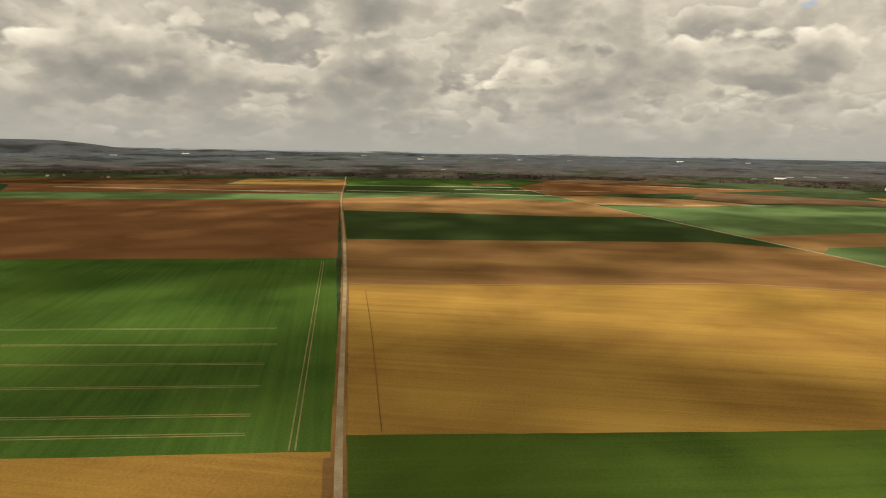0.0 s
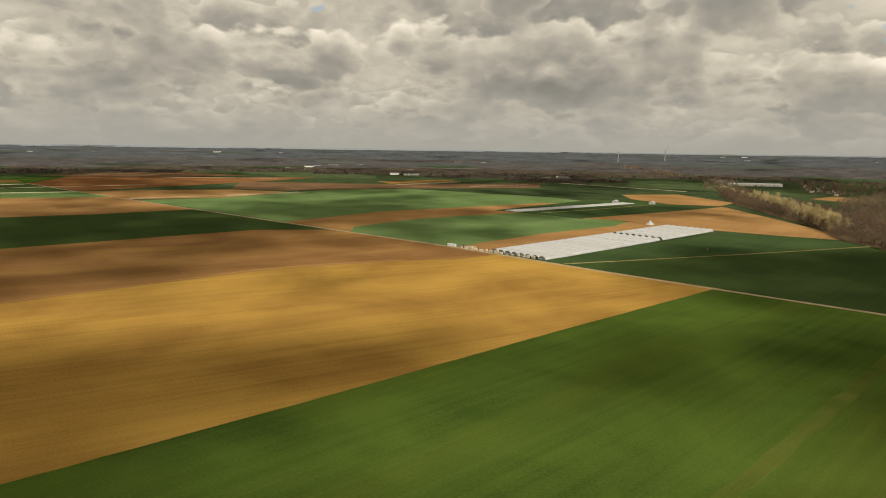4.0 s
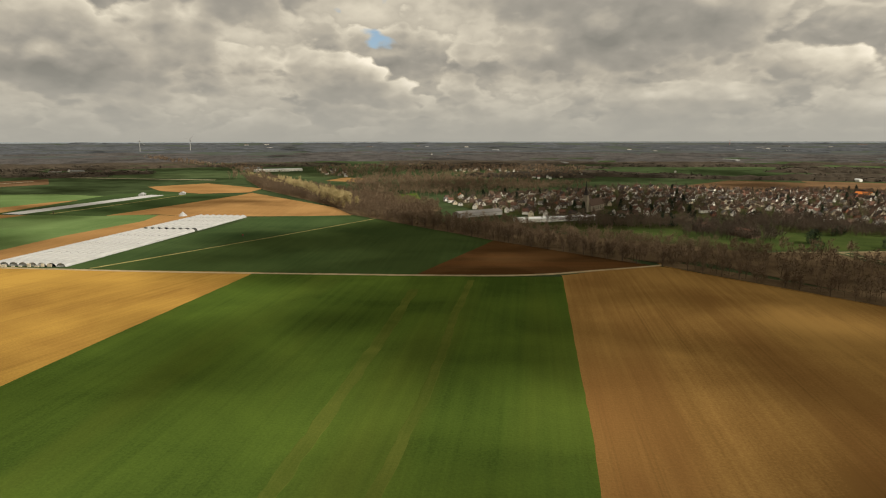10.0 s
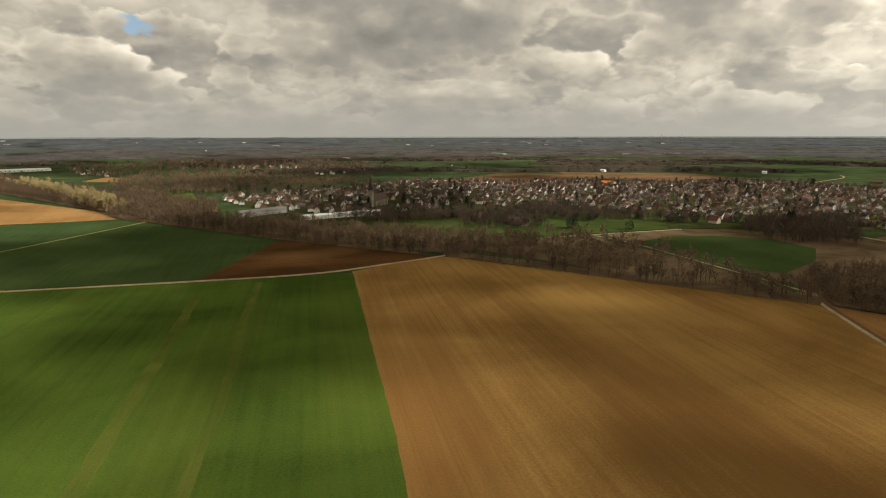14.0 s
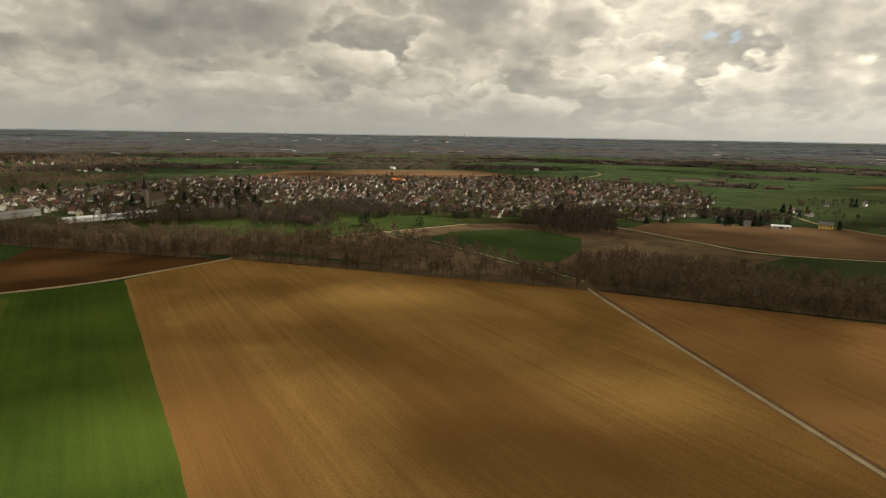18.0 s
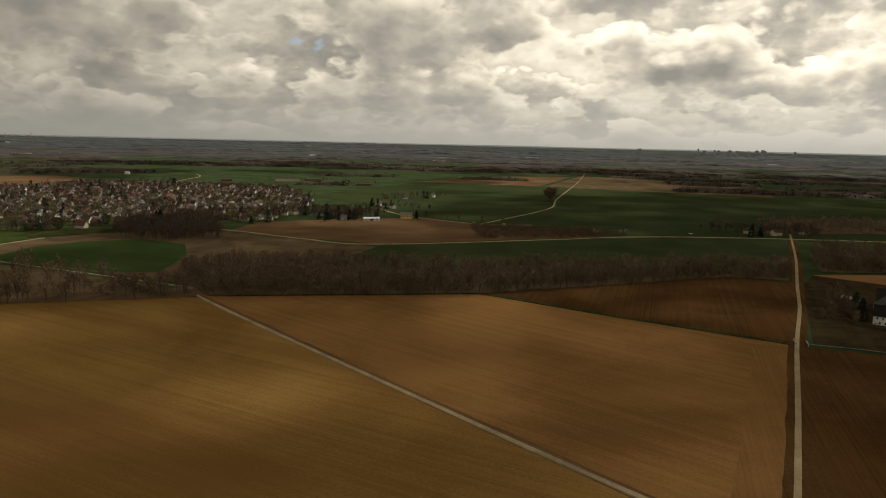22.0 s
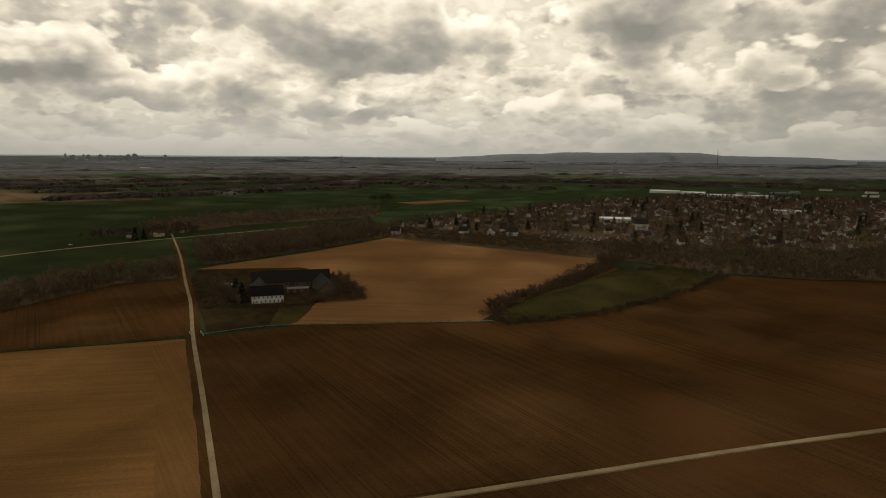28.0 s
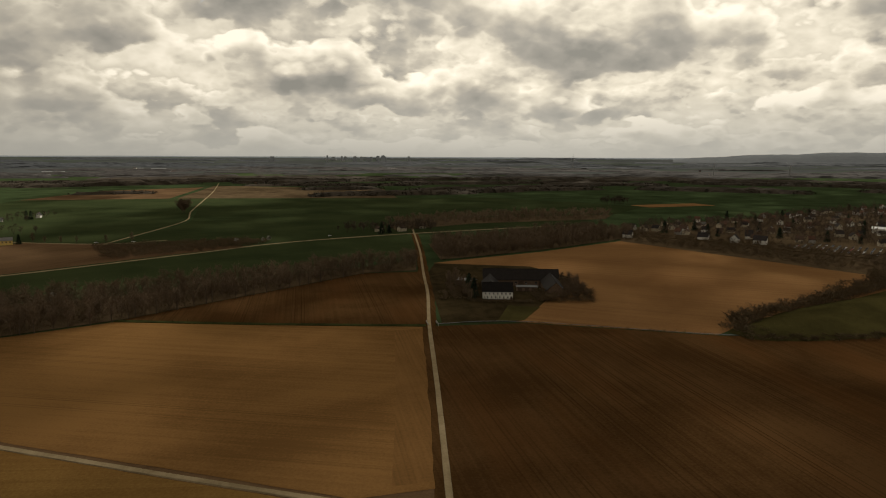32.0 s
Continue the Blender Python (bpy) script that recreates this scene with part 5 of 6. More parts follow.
RESERVED = [(CHURCH[0] + 15, CHURCH[1] - 15, 45), (820, -90, 45), (880, 15, 32), (640, -490, 22), (-649, -689, 26), (-1264, -668, 24), (1194, -662, 22), (-690, -790, 30), (-520, -640, 55)]


def settle(poly, gap, seed, base_turn, group, most, words):
    """Houses over an outline: the nearest ones are things, the rest one mesh."""
    r = random.Random(seed)
    spots = [q for q in scatter(poly, gap, seed, 0.26) if not any(math.hypot(q[0] - a, q[1] - b) < c for a, b, c in RESERVED) and r.random() > 0.16 + 0.5 * noise.noise(Vector((q[0] / 70, q[1] / 70, seed)))]
    spots.sort(key=lambda q: math.hypot(*q))
    verts, faces, slots, mats = [], [], [], []
    for i, (x, y) in enumerate(spots):
        kind = KINDS[r.randrange(len(KINDS))]
        turn = base_turn + 25 * math.sin(x / 170) + r.choice([0, 0, 90]) + r.uniform(-6, 6)
        if i < most:
            kind[0 if i < most * 0.6 else 1].put(x, y, turn, f"{kind[2][0]} house with {kind[2][1]} gable roof {words}", group)
            continue
        h = kind[0]
        m = Matrix.Translation((x, y, high(x, y))) @ Matrix.Rotation(radians(turn), 4, "Z")
        bits = [(h.wall, Matrix()), (h.roof, Matrix()), (h.chimney, pose(h.w * 0.22, 0.5, 0))] + [(h.window, pose(e * h.w / 2, 0, h.h + 0.4, 0, 0, 90)) for e in (-1, 1)] + [(h.window, pose(k * h.w, e * h.d / 2, 1.0)) for e in (-1, 1) for k in (-0.28, 0.28)]
        for me, q in bits:
            mat = me.materials[0]
            if mat not in mats:
                mats.append(mat)
            o = len(verts)
            verts += [(m @ q @ v.co)[:] for v in me.vertices]
            for p in me.polygons:
                faces.append([o + k for k in p.vertices])
                slots.append(mats.index(mat))
    me = mesh_of("houses", verts, faces, mats[0])
    for mat in mats[1:]:
        me.materials.append(mat)
    me.polygons.foreach_set("material_index", slots)
    tagged(part("houses", me, None), f"crowd of small gabled houses {words}", "houses", "", "stuff")
    return spots


HOMES = settle(VILLAGE, 22, 31, 20, "village houses", 150, "in the village")
HOMES += settle([(1740, 360), (2143, 398), (2217, 551), (1950, 500)], 46, 37, 10, "hamlet houses", 14, "beyond the wood")
HOMES += settle([(1690, -112), (1981, 5), (2159, 110), (2500, 0), (2335, -150), (2192, -260), (1800, -300)], 44, 38, 15, "hamlet houses", 40, "behind the village")
HOMES += settle(TOWN, 35, 32, -30, "town houses", 95, "among the town's trees")
NEAR_HOME = {(round(x / 12), round(y / 12)) for x, y in HOMES}
# gardens: bare trees, dark conifers and hedges between the houses
GARDEN = scatter(VILLAGE, 9.6, 33) + scatter(TOWN, 10.4, 34)
GARDEN = [q for q in GARDEN if (round(q[0] / 12), round(q[1] / 12)) not in NEAR_HOME and not any(math.hypot(q[0] - a, q[1] - b) < c * 0.8 for a, b, c in RESERVED)]
spread("garden_trees", GARDEN, GARDENS, GARDEN_TWIG, "bare garden trees between the houses", "trees", (0.5, 1.15))
spread("garden_shrubs", scatter(VILLAGE, 18, 35) + scatter(TOWN, 19, 36), SHRUBS, SCRUB, "bare shrubs and hedges in the gardens", "shrubs", (0.5, 1.1))
field("village_ground", VILLAGE, M["grass"], "gardens, lanes and grass of the village", "ground", 0.35)
field("town_ground", TOWN, M["litter"], "gardens and yards of the town", "ground", 0.35)
for x, y in GARDEN[1::42]:
    SPRUCE.plant(x, y, R.uniform(0.6, 1.1), R.uniform(0, 6.28))
# belt of trees and meadow before the village
FRONT = [(545, -190), (640, -130), (790, -40), (830, -160), (835, -300), (790, -410), (640, -500), (560, -560), (620, -420), (610, -330), (600, -250)]
field("meadow", FRONT, M["grass"], "meadow with trees before the village", "meadow", 0.42)
field("meadow", [(760, -160), (667, -160), (600, -222), (603, -305), (612, -412), (660, -440), (720, -400), (725, -250)], M["mead"], "green meadow before the village", "meadow", 0.47)
GROVES = [[(690, -205), (745, -225), (740, -285), (668, -300), (640, -270)], [(745, -120), (800, -60), (815, -230), (770, -260), (742, -215)], [(690, -360), (800, -260), (832, -380), (720, -440), (690, -420)], [(500, -460), (565, -468), (618, -514), (640, -560), (600, -640), (540, -580), (470, -520)], [(640, -455), (700, -420), (660, -500)]]
for k, grove in enumerate(GROVES):
    spread("grove", scatter(grove, 6.4, 140 + k), FINE, GARDEN_TWIG, "group of bare trees in the meadow before the village", "trees", (0.7, 1.1))
HOLM = TreeKind("evergreen_tree", "round dark evergreen tree before the village", "dark evergreens", [(13, leafy_crown(R, 13, 5.0, 230, 1.1, floor=0.08)), (10, leafy_crown(R, 10, 4.4, 190, 1.0, floor=0.05))], leaf=NEEDLE, trunk=(0.3, 0.1, 0.5))
for x, y in [(790, -150), (782, -162), (795, -172), (786, -184), (776, -150), (663, -448), (655, -456), (668, -462), (648, -470), (700, -363), (705, -372), (642, -312), (648, -318), (617, -368), (606, -303), (830, -320), (838, -340), (826, -332), (560, -560), (640, -520)]:
    HOLM.plant(x, y, R.uniform(0.75, 1.15), R.uniform(0, 6.28))
for x, y in [(770, -215), (778, -222), (786, -210), (700, -430), (850, -260), (862, -270), (870, -130), (884, -120), (480, -700), (470, -708), (462, -690), (520, -620), (512, -640), (380, -776), (600, -560), (560, -590), (-20, -835), (-30, -850)]:
    SPRUCE.plant(x, y, R.uniform(0.7, 1.2), R.uniform(0, 6.28), "dark conifer in the meadow or by the houses")
for x, y in [(448, -716), (440, -722), (455, -708), (436, -770), (462, -770), (476, -722), (470, -730), (520, -728), (530, -740), (452, -728), (508, -760), (590, -628), (600, -640)]:
    SPRUCE.plant(x, y, R.uniform(0.7, 1.05), R.uniform(0, 6.28), "dark conifer in the hamlet's gardens")
for x, y in [(560, -640), (548, -655), (575, -648)]:
    LIME.plant(x, y, R.uniform(0.8, 1.1))


def building(name, label, category, x, y, turn, w, d, h, rise, wall, roof, windows=(), doors=(), group=""):
    """A single larger building; windows and doors are (side, along, height, width, tall)."""
    t = thing(name, x, y, turn, label, category, group)
    ws, rs = gable_shapes(w, d, h, rise)
    solid("wall", ws, wall, t)
    solid("roof", rs, roof, t)
    solid("ridge_cap", box(-w / 2 - 0.4, w / 2 + 0.4, -0.18, 0.18, h + rise + 0.1, h + rise + 0.34), roof, t)
    for list_, nm, mat in ((windows, "window", GLASS), (doors, "door", DOOR)):
        for side, s, z, ww, tall in list_:
            q = {"front": (s, -d / 2, 0), "back": (s, d / 2, 0), "left": (-w / 2, s, 90), "right": (w / 2, s, 90)}[side]
            o = part(nm, mesh_of(nm, *pane_box(ww, tall, 0.16), mat), mat, t, at=pose(q[0], q[1], z, 0, 0, q[2]))
            if nm == "window":
                solid("sill", box(-ww / 2 - 0.1, ww / 2 + 0.1, -0.16, 0.16, -0.12, -0.02), WALLS[3], o)
    return t


def along_wall(side, n, w, z, ww=1.1, tall=1.5):
    return [(side, -w / 2 + w * (k + 0.5) / n, z, ww, tall) for k in range(n)]


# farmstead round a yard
BARN_TILES = plain("dark_brown_barn_tiles", (0.011, 0.0088, 0.0082), (0.023, 0.0185, 0.0165), 0.5)
FX, FY = -78.5, -449.0
U, V = Vector((-0.985, 0.17)), Vector((-0.17, -0.985))
F_TURN = math.degrees(math.atan2(-U.y, -U.x))


def farm(u, v):
    q = Vector((FX, FY)) + U * u + V * v
    return q.x, q.y


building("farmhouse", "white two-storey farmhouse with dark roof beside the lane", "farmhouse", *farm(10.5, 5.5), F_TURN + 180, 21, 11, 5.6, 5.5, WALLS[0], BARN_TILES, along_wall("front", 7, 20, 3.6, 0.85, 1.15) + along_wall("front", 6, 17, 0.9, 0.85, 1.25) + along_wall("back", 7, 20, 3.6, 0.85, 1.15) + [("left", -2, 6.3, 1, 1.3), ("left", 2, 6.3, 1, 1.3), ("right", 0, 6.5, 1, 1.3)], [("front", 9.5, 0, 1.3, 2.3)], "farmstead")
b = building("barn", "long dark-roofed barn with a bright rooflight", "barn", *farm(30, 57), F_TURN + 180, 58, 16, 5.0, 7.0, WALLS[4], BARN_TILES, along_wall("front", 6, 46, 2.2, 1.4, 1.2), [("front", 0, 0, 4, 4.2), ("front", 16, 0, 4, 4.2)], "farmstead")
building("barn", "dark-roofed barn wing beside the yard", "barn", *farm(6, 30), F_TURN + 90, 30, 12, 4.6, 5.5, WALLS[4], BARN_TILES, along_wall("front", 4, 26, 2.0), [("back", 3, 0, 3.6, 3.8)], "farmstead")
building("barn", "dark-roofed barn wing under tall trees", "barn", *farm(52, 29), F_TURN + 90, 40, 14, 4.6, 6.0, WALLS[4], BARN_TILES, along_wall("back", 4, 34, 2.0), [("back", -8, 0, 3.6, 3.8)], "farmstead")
s = building("cart_shed", "low shed with pale metal roof in the yard", "shed", *farm(33, 31), F_TURN + 180, 15, 4.6, 3.4, 0.8, WALLS[4], FAR_ROOF, (), [("front", -5, 0, 3, 3), ("front", 0, 0, 3, 3), ("front", 5, 0, 3, 3)], "farmstead")
building("cart_shed", "small pale-roofed shed behind the barn", "shed", *farm(-12, 58), F_TURN + 160, 14, 6, 2.8, 0.9, WALLS[4], WHITE_SHEET, (), [("front", 0, 0, 3, 2.4)], "farmstead")
for u, v, k in [(-9, 2, 0.9), (-12, 10, 0.8), (-8, -8, 0.6), (-16, 22, 0.9), (-14, 34, 0.7), (66, 14, 0.85), (68, 24, 0.9), (64, 4, 0.8), (70, 36, 0.9), (66, 48, 0.9), (56, -2, 0.6), (62, 56, 0.8), (48, 0, 0.55), (-20, 48, 1.1), (-26, 56, 0.8), (72, 44, 0.8), (60, 8, 0.7)]:
    x, y = farm(u, v)
    BARE.plant(x, y, k, u, "bare tree sheltering the farmstead")
for u, v, k in [(-7, -3, 0.7), (-10, 16, 0.9), (-6, 8, 0.8)]:
    SPRUCE.plant(*farm(u, v), k, u, "dark conifer beside the farmhouse")
spread("garden_hedge", [farm(u, -7 - (u % 5)) for u in np.arange(-8, 34, 1.3)] + [farm(44 + (k % 7), -6 + k * 0.9) for k in range(40)], HEDGES, SCRUB, "bare garden hedge before the farmhouse", "hedge", (0.5, 0.9))

spread("shelter_trees", [farm(R.uniform(56, 76), R.uniform(-2, 58)) for _ in range(60)] + [farm(R.uniform(-26, -6), R.uniform(-6, 60)) for _ in range(36)], FINE, TWIG, "bare trees crowding round the farmstead", "trees", (0.4, 0.75))
spread("shelter_scrub", [farm(R.uniform(36, 76), R.uniform(-8, 14)) for _ in range(90)] + [farm(R.uniform(58, 78), R.uniform(8, 60)) for _ in range(90)] + [farm(R.uniform(-30, -4), R.uniform(-6, 66)) for _ in range(70)], HEDGES, SCRUB, "brown scrub and garden bushes round the farmstead", "scrub", (0.6, 1.5))


def mound():
    """A grassy bank that swells from the stream and falls to the hedge behind it."""
    spine = smooth([(-204, -340), (-255, -352), (-330, -380), (-400, -412), (-448, -412)], 8)
    verts, faces, cuts = [], [], 11
    for i, q in enumerate(spine):
        t = i / (len(spine) - 1)
        d = (spine[min(i + 1, len(spine) - 1)] - spine[max(i - 1, 0)]).normalized()
        n = Vector((-d.y, d.x))
        wide = (8 + 30 * math.sin(math.pi * min(t * 1.05, 1)) ** 0.8)
        for k in range(cuts):
            s = k / (cuts - 1) * 2 - 1
            h = 6.5 * math.sin(math.pi * t) ** 0.7 * (1 - s * s) ** 1.2 * (1 + 0.15 * noise.noise(Vector((i * 0.3, k * 0.6, 2.0)))) + 0.4 - 0.5 * abs(s) ** 8
            verts.append((q.x + n.x * s * wide, q.y + n.y * s * wide, h))
        if i:
            a = (i - 1) * cuts
            faces += [(a + k, a + k + cuts, a + k + cuts + 1, a + k + 1) for k in range(cuts - 1)]
    me = mesh_of("mound", verts, faces, M["olive"])
    me.polygons.foreach_set("use_smooth", [True] * len(me.polygons))
    tagged(part("mound", me, M["olive"]), "rounded grassy bank between stream and hedge", "bank", "", "structure")


mound()


STONE = plain("brown_sandstone", (0.20, 0.170, 0.130), (0.33, 0.285, 0.220), 0.3)


def church():
    x, y = CHURCH
    t = building("church", "grey stone village church with slender spire", "church", x + 26, y - 16, -32, 46, 14, 9, 8, STONE, ROOFS[1], along_wall("front", 6, 38, 3, 1.5, 4.5) + along_wall("back", 6, 38, 3, 1.5, 4.5), [("right", 0, 0, 2, 3.2)])
    solid("tower", box(-29, -22.6, -3.6, 3.6, -0.5, 20), STONE, t)
    solid("belfry", box(-28.4, -23.2, -3.0, 3.0, 20.0, 24), STONE, t)
    v, f = lathe([(4.4, 24), (2.6, 27), (1.3, 33), (0.05, 43)], 8)
    solid("spire", ([(a - 25.8, b, c) for a, b, c in v], f), ROOFS[0], t, "slender slate spire")
    solid("apse", ([(a + 23, b, c) for a, b, c in lathe([(6, -0.5), (6, 8), (0.1, 13)], 10)[0]], lathe([(6, -0.5), (6, 8), (0.1, 13)], 10)[1]), STONE, t)


church()
building("long_hall", "long low white hall before the church", "hall", 818, -88, -71, 106, 12, 4.2, 1.6, WALLS[0], WHITE_SHEET, along_wall("front", 6, 96, 1.6, 1.6, 0.7), [("front", 47, 0, 3, 3)])
for x, y, tt, ww in ((738, -243, -60, 26), (690, -268, 25, 30)):
    building("barn", "reddish-roofed barn among bare trees", "barn", x, y, tt, ww, 12, 4.2, 4.6, WALLS[4], ROOFS[2], along_wall("front", 4, ww, 1.6), [("front", 0, 0, 3, 3)])
building("long_hall", "grey-roofed hall beside bare trees", "hall", 868, 8, -52, 70, 16, 5, 3.0, WALLS[3], ROOFS[3], along_wall("front", 5, 60, 1.8, 2, 0.8), [("left", 0, 0, 4, 4)])
building("house", "white house with steep red roof at the meadow", "house", 640, -490, 20, 11, 8, 3.8, 4.8, WALLS[1], ROOFS[2], along_wall("front", 4, 14, 3.4) + along_wall("front", 4, 14, 0.8) + [("left", 0, 6.5, 1.2, 1.4), ("right", 0, 6.5, 1.2, 1.4)], [("front", 0, 0, 1.2, 2.2)])
building("house", "house with gleaming orange roof in the village", "house", 1194, -662, 35, 26, 12, 5, 4, WALLS[1], ORANGE, along_wall("front", 6, 24, 1.5), [("front", 0, 0, 1.2, 2.2)])
building("house", "orange-roofed white house near the wood", "house", 1130, 40, 10, 13, 10, 5, 4, WALLS[0], ORANGE, along_wall("front", 3, 12, 1.5), [("front", 0, 0, 1.2, 2.2)])
# the hamlet by the lane
building("house", "yellow rendered farm building by the lane", "house", 394, -775, 25, 15, 9, 5.2, 3, YELLOW, ROOFS[3], along_wall("back", 4, 14, 2.8) + along_wall("front", 4, 14, 2.8), [("front", 0, 0, 1.6, 2.4)])
building("long_hall", "low white shed in the hamlet", "shed", 420, -728, 38, 20, 8, 3.2, 1.2, WALLS[0], WHITE_SHEET, along_wall("back", 4, 18, 1.2), [("back", 0, 0, 3, 2.8)])
rh = random.Random(77)
for x, y in [(504, -738), (488, -752), (470, -738), (452, -712), (520, -752), (496, -776), (470, -782), (540, -730), (558, -1020), (532, -1042), (506, -1104), (-48, -872), (-78, -905), (-18, -868), (580, -680), (600, -700)]:
    kind = rh.choice(KINDS)
    kind[0].put(x, y, rh.uniform(0, 180), f"{kind[2][0]} house with {kind[2][1]} gable roof in the hamlet", "hamlet houses")
spread("hamlet_trees", scatter([(480, -700), (540, -720), (560, -760), (500, -800), (440, -750)], 6.5, 44) + scatter([(462, -700), (424, -738), (430, -792), (500, -812), (545, -772)], 8, 49) + scatter([(470, -850), (400, -850), (410, -900), (470, -900)], 14, 54) + scatter([(530, -600), (600, -590), (650, -690), (570, -720), (520, -690)], 11, 48) + scatter([(490, -1000), (590, -1000), (560, -1060), (480, -1120)], 15, 45) + scatter([(40, -850), (-90, -860), (-100, -930), (20, -900)], 8, 46), LOW, GARDEN_TWIG, "bare trees round the hamlet", "trees", (0.6, 1.0))
# town: white blocks, halls, tower
building("apartment_house", "tall white gabled house in the town", "house", -649, -689, -40, 16, 12, 9, 6, WALLS[0], ROOFS[0], along_wall("front", 4, 15, 1) + along_wall("front", 4, 15, 4) + along_wall("front", 4, 15, 7), [("front", 0, 0, 1.4, 2.3)])
building("long_hall", "white works hall in the town", "hall", -690, -790, -40, 46, 18, 6, 2, WALLS[0], WHITE_SHEET, along_wall("front", 8, 42, 2), [("front", 0, 0, 4, 4)])
for x, y, turn, ww in STATION:
    building("house", "white gabled villa before the wood at the town's edge", "house", x, y, turn, ww, 9, 5.2, 4.6, WALLS[0], ROOFS[0], along_wall("front", 3, ww, 3.2) + along_wall("front", 3, ww, 0.8) + [("left", 0, 5.4, 1.1, 1.3)], [("front", 0, 0, 1.2, 2.2)], "villas by the railway")
for x, y, kind in ((489, -889, 0), (470, -880, 3), (505, -900, 6)):
    KINDS[kind][0].put(x, y, 30 + 40 * kind, f"{KINDS[kind][2][0]} house with {KINDS[kind][2][1]} gable roof in the hamlet", "hamlet houses")
for x, y in ((478, -872), (498, -884), (512, -888), (484, -900), (520, -905), (500, -1066), (512, -1078)):
    SPRUCE.plant(x, y, R.uniform(0.6, 0.95), R.uniform(0, 6.28), "dark conifer in the hamlet's gardens")
for x, y, w, d, turn, words in ((985, -1312, 58, 12, 38, "long farm building with a pale front beyond the village"), (940, -1352, 40, 12, 36, "low brown-roofed barn of the farm beyond the village"), (764, -1292, 34, 12, 30, "low dark barn under trees in the green fields"), (1078, -1208, 24, 11, 38, "grey-roofed field barn beyond the village")):
    building("barn", words, "barn", x, y, turn, w, d, 4.2, 2.6, WALLS[1] if "pale" in words else WALLS[4], ROOFS[1], along_wall("front", 5, w * 0.9, 1.6, 1.6, 1.2), [("front", w * 0.3, 0, 3, 3)])
spread("farm_trees", along([(1030, -1300), (900, -1380)], 5, 97, 9) + along([(785, -1280), (735, -1315)], 3.5, 98, 6), LOW, GARDEN_TWIG, "bare trees round the farm beyond the village", "trees", (0.45, 0.8))
tb = thing("tower_block", -1262, -676, -28, "white concrete tower block above the town", "tower block")
solid("wall", box(-5, 5, -5, 5, -0.5, 31), WALLS[0], tb)
solid("roof", box(-5.3, 5.3, -5.3, 5.3, 31, 31.6), WALLS[3], tb)
solid("lift_house", box(-2.5, 2.5, -2.5, 2.5, 31.6, 34.5), WALLS[3], tb)
WIN = mesh_of("window", *pane_box(1.6, 1.4), GLASS)
for k in range(9):
    for s in (-2.8, 0, 2.8):
        part("window", WIN, None, tb, at=pose(s, -5.02, 1.4 + 3.3 * k))
        part("window", WIN, None, tb, at=pose(5.02, s, 1.4 + 3.3 * k, 0, 0, 90))
for x, y, w, d, turn, words in [(-1392, -1150, 170, 24, -50, "long white warehouse behind the town"), (-1397, -1290, 60, 24, -54, "long pale warehouse behind the town"), (-1390, -1385, 80, 24, -56, "white works hall behind the town"), (-1070, -778, 50, 14, -54, "white flat-roofed school in the town"), (-1560, -700, 50, 14, 25, "pale apartment row in the town"), (-1760, -690, 60, 16, 25, "white apartment row at the town's edge"), (2100, 660, 150, 30, -57, "long white works hall beyond the wood"), (2220, 790, 60, 24, -57, "white works hall beyond the wood"), (1439, -1245, 11, 7, 35, "white hall at the village edge"), (1640, -890, 22, 9, 20, "pale farm shed in the far fields"), (1368, -3167, 90, 30, 20, "white works hall far off"), (1024, -3535, 70, 26, 20, "white works hall far off"), (-3775, -1821, 110, 24, 62, "long white hall before the power station"), (2990, -1080, 90, 24, 20, "bright white works far off"), (2763, -330, 60, 18, 15, "white hall far off"), (-180, 4420, 70, 20, 0, "white works hall far to the north"), (-380, 4010, 50, 18, 0, "white hall far to the north"), (-870, 4160, 60, 16, 10, "white halls far to the north"), (500, 3110, 22, 10, 0, "white farmhouse on the plain"), (1990, 2020, 40, 14, 20, "white barn on the plain"), (2330, 1420, 26, 12, 20, "white barn beyond the fields"), (1660, 2440, 26, 12, 20, "white farm on the plain"), (2120, 2500, 40, 12, 20, "white farm sheds on the plain"), (-2300, -2600, 60, 18, 40, "white hall on the plain")]:
    building("works_hall", words, "hall", x, y, turn, w, d, 5.0 if w < 45 else 6.5, 1.8, WALLS[0] if math.hypot(x, y) < 2350 else FAR_WALL, ROOFS[0] if "dark" in words else (WHITE_SHEET if math.hypot(x, y) < 2350 else FAR_ROOF), along_wall("front", max(4, int(w / 12)), w * 0.9, 2, 3, 1.6), [("front", 0, 0, 4, 4)])
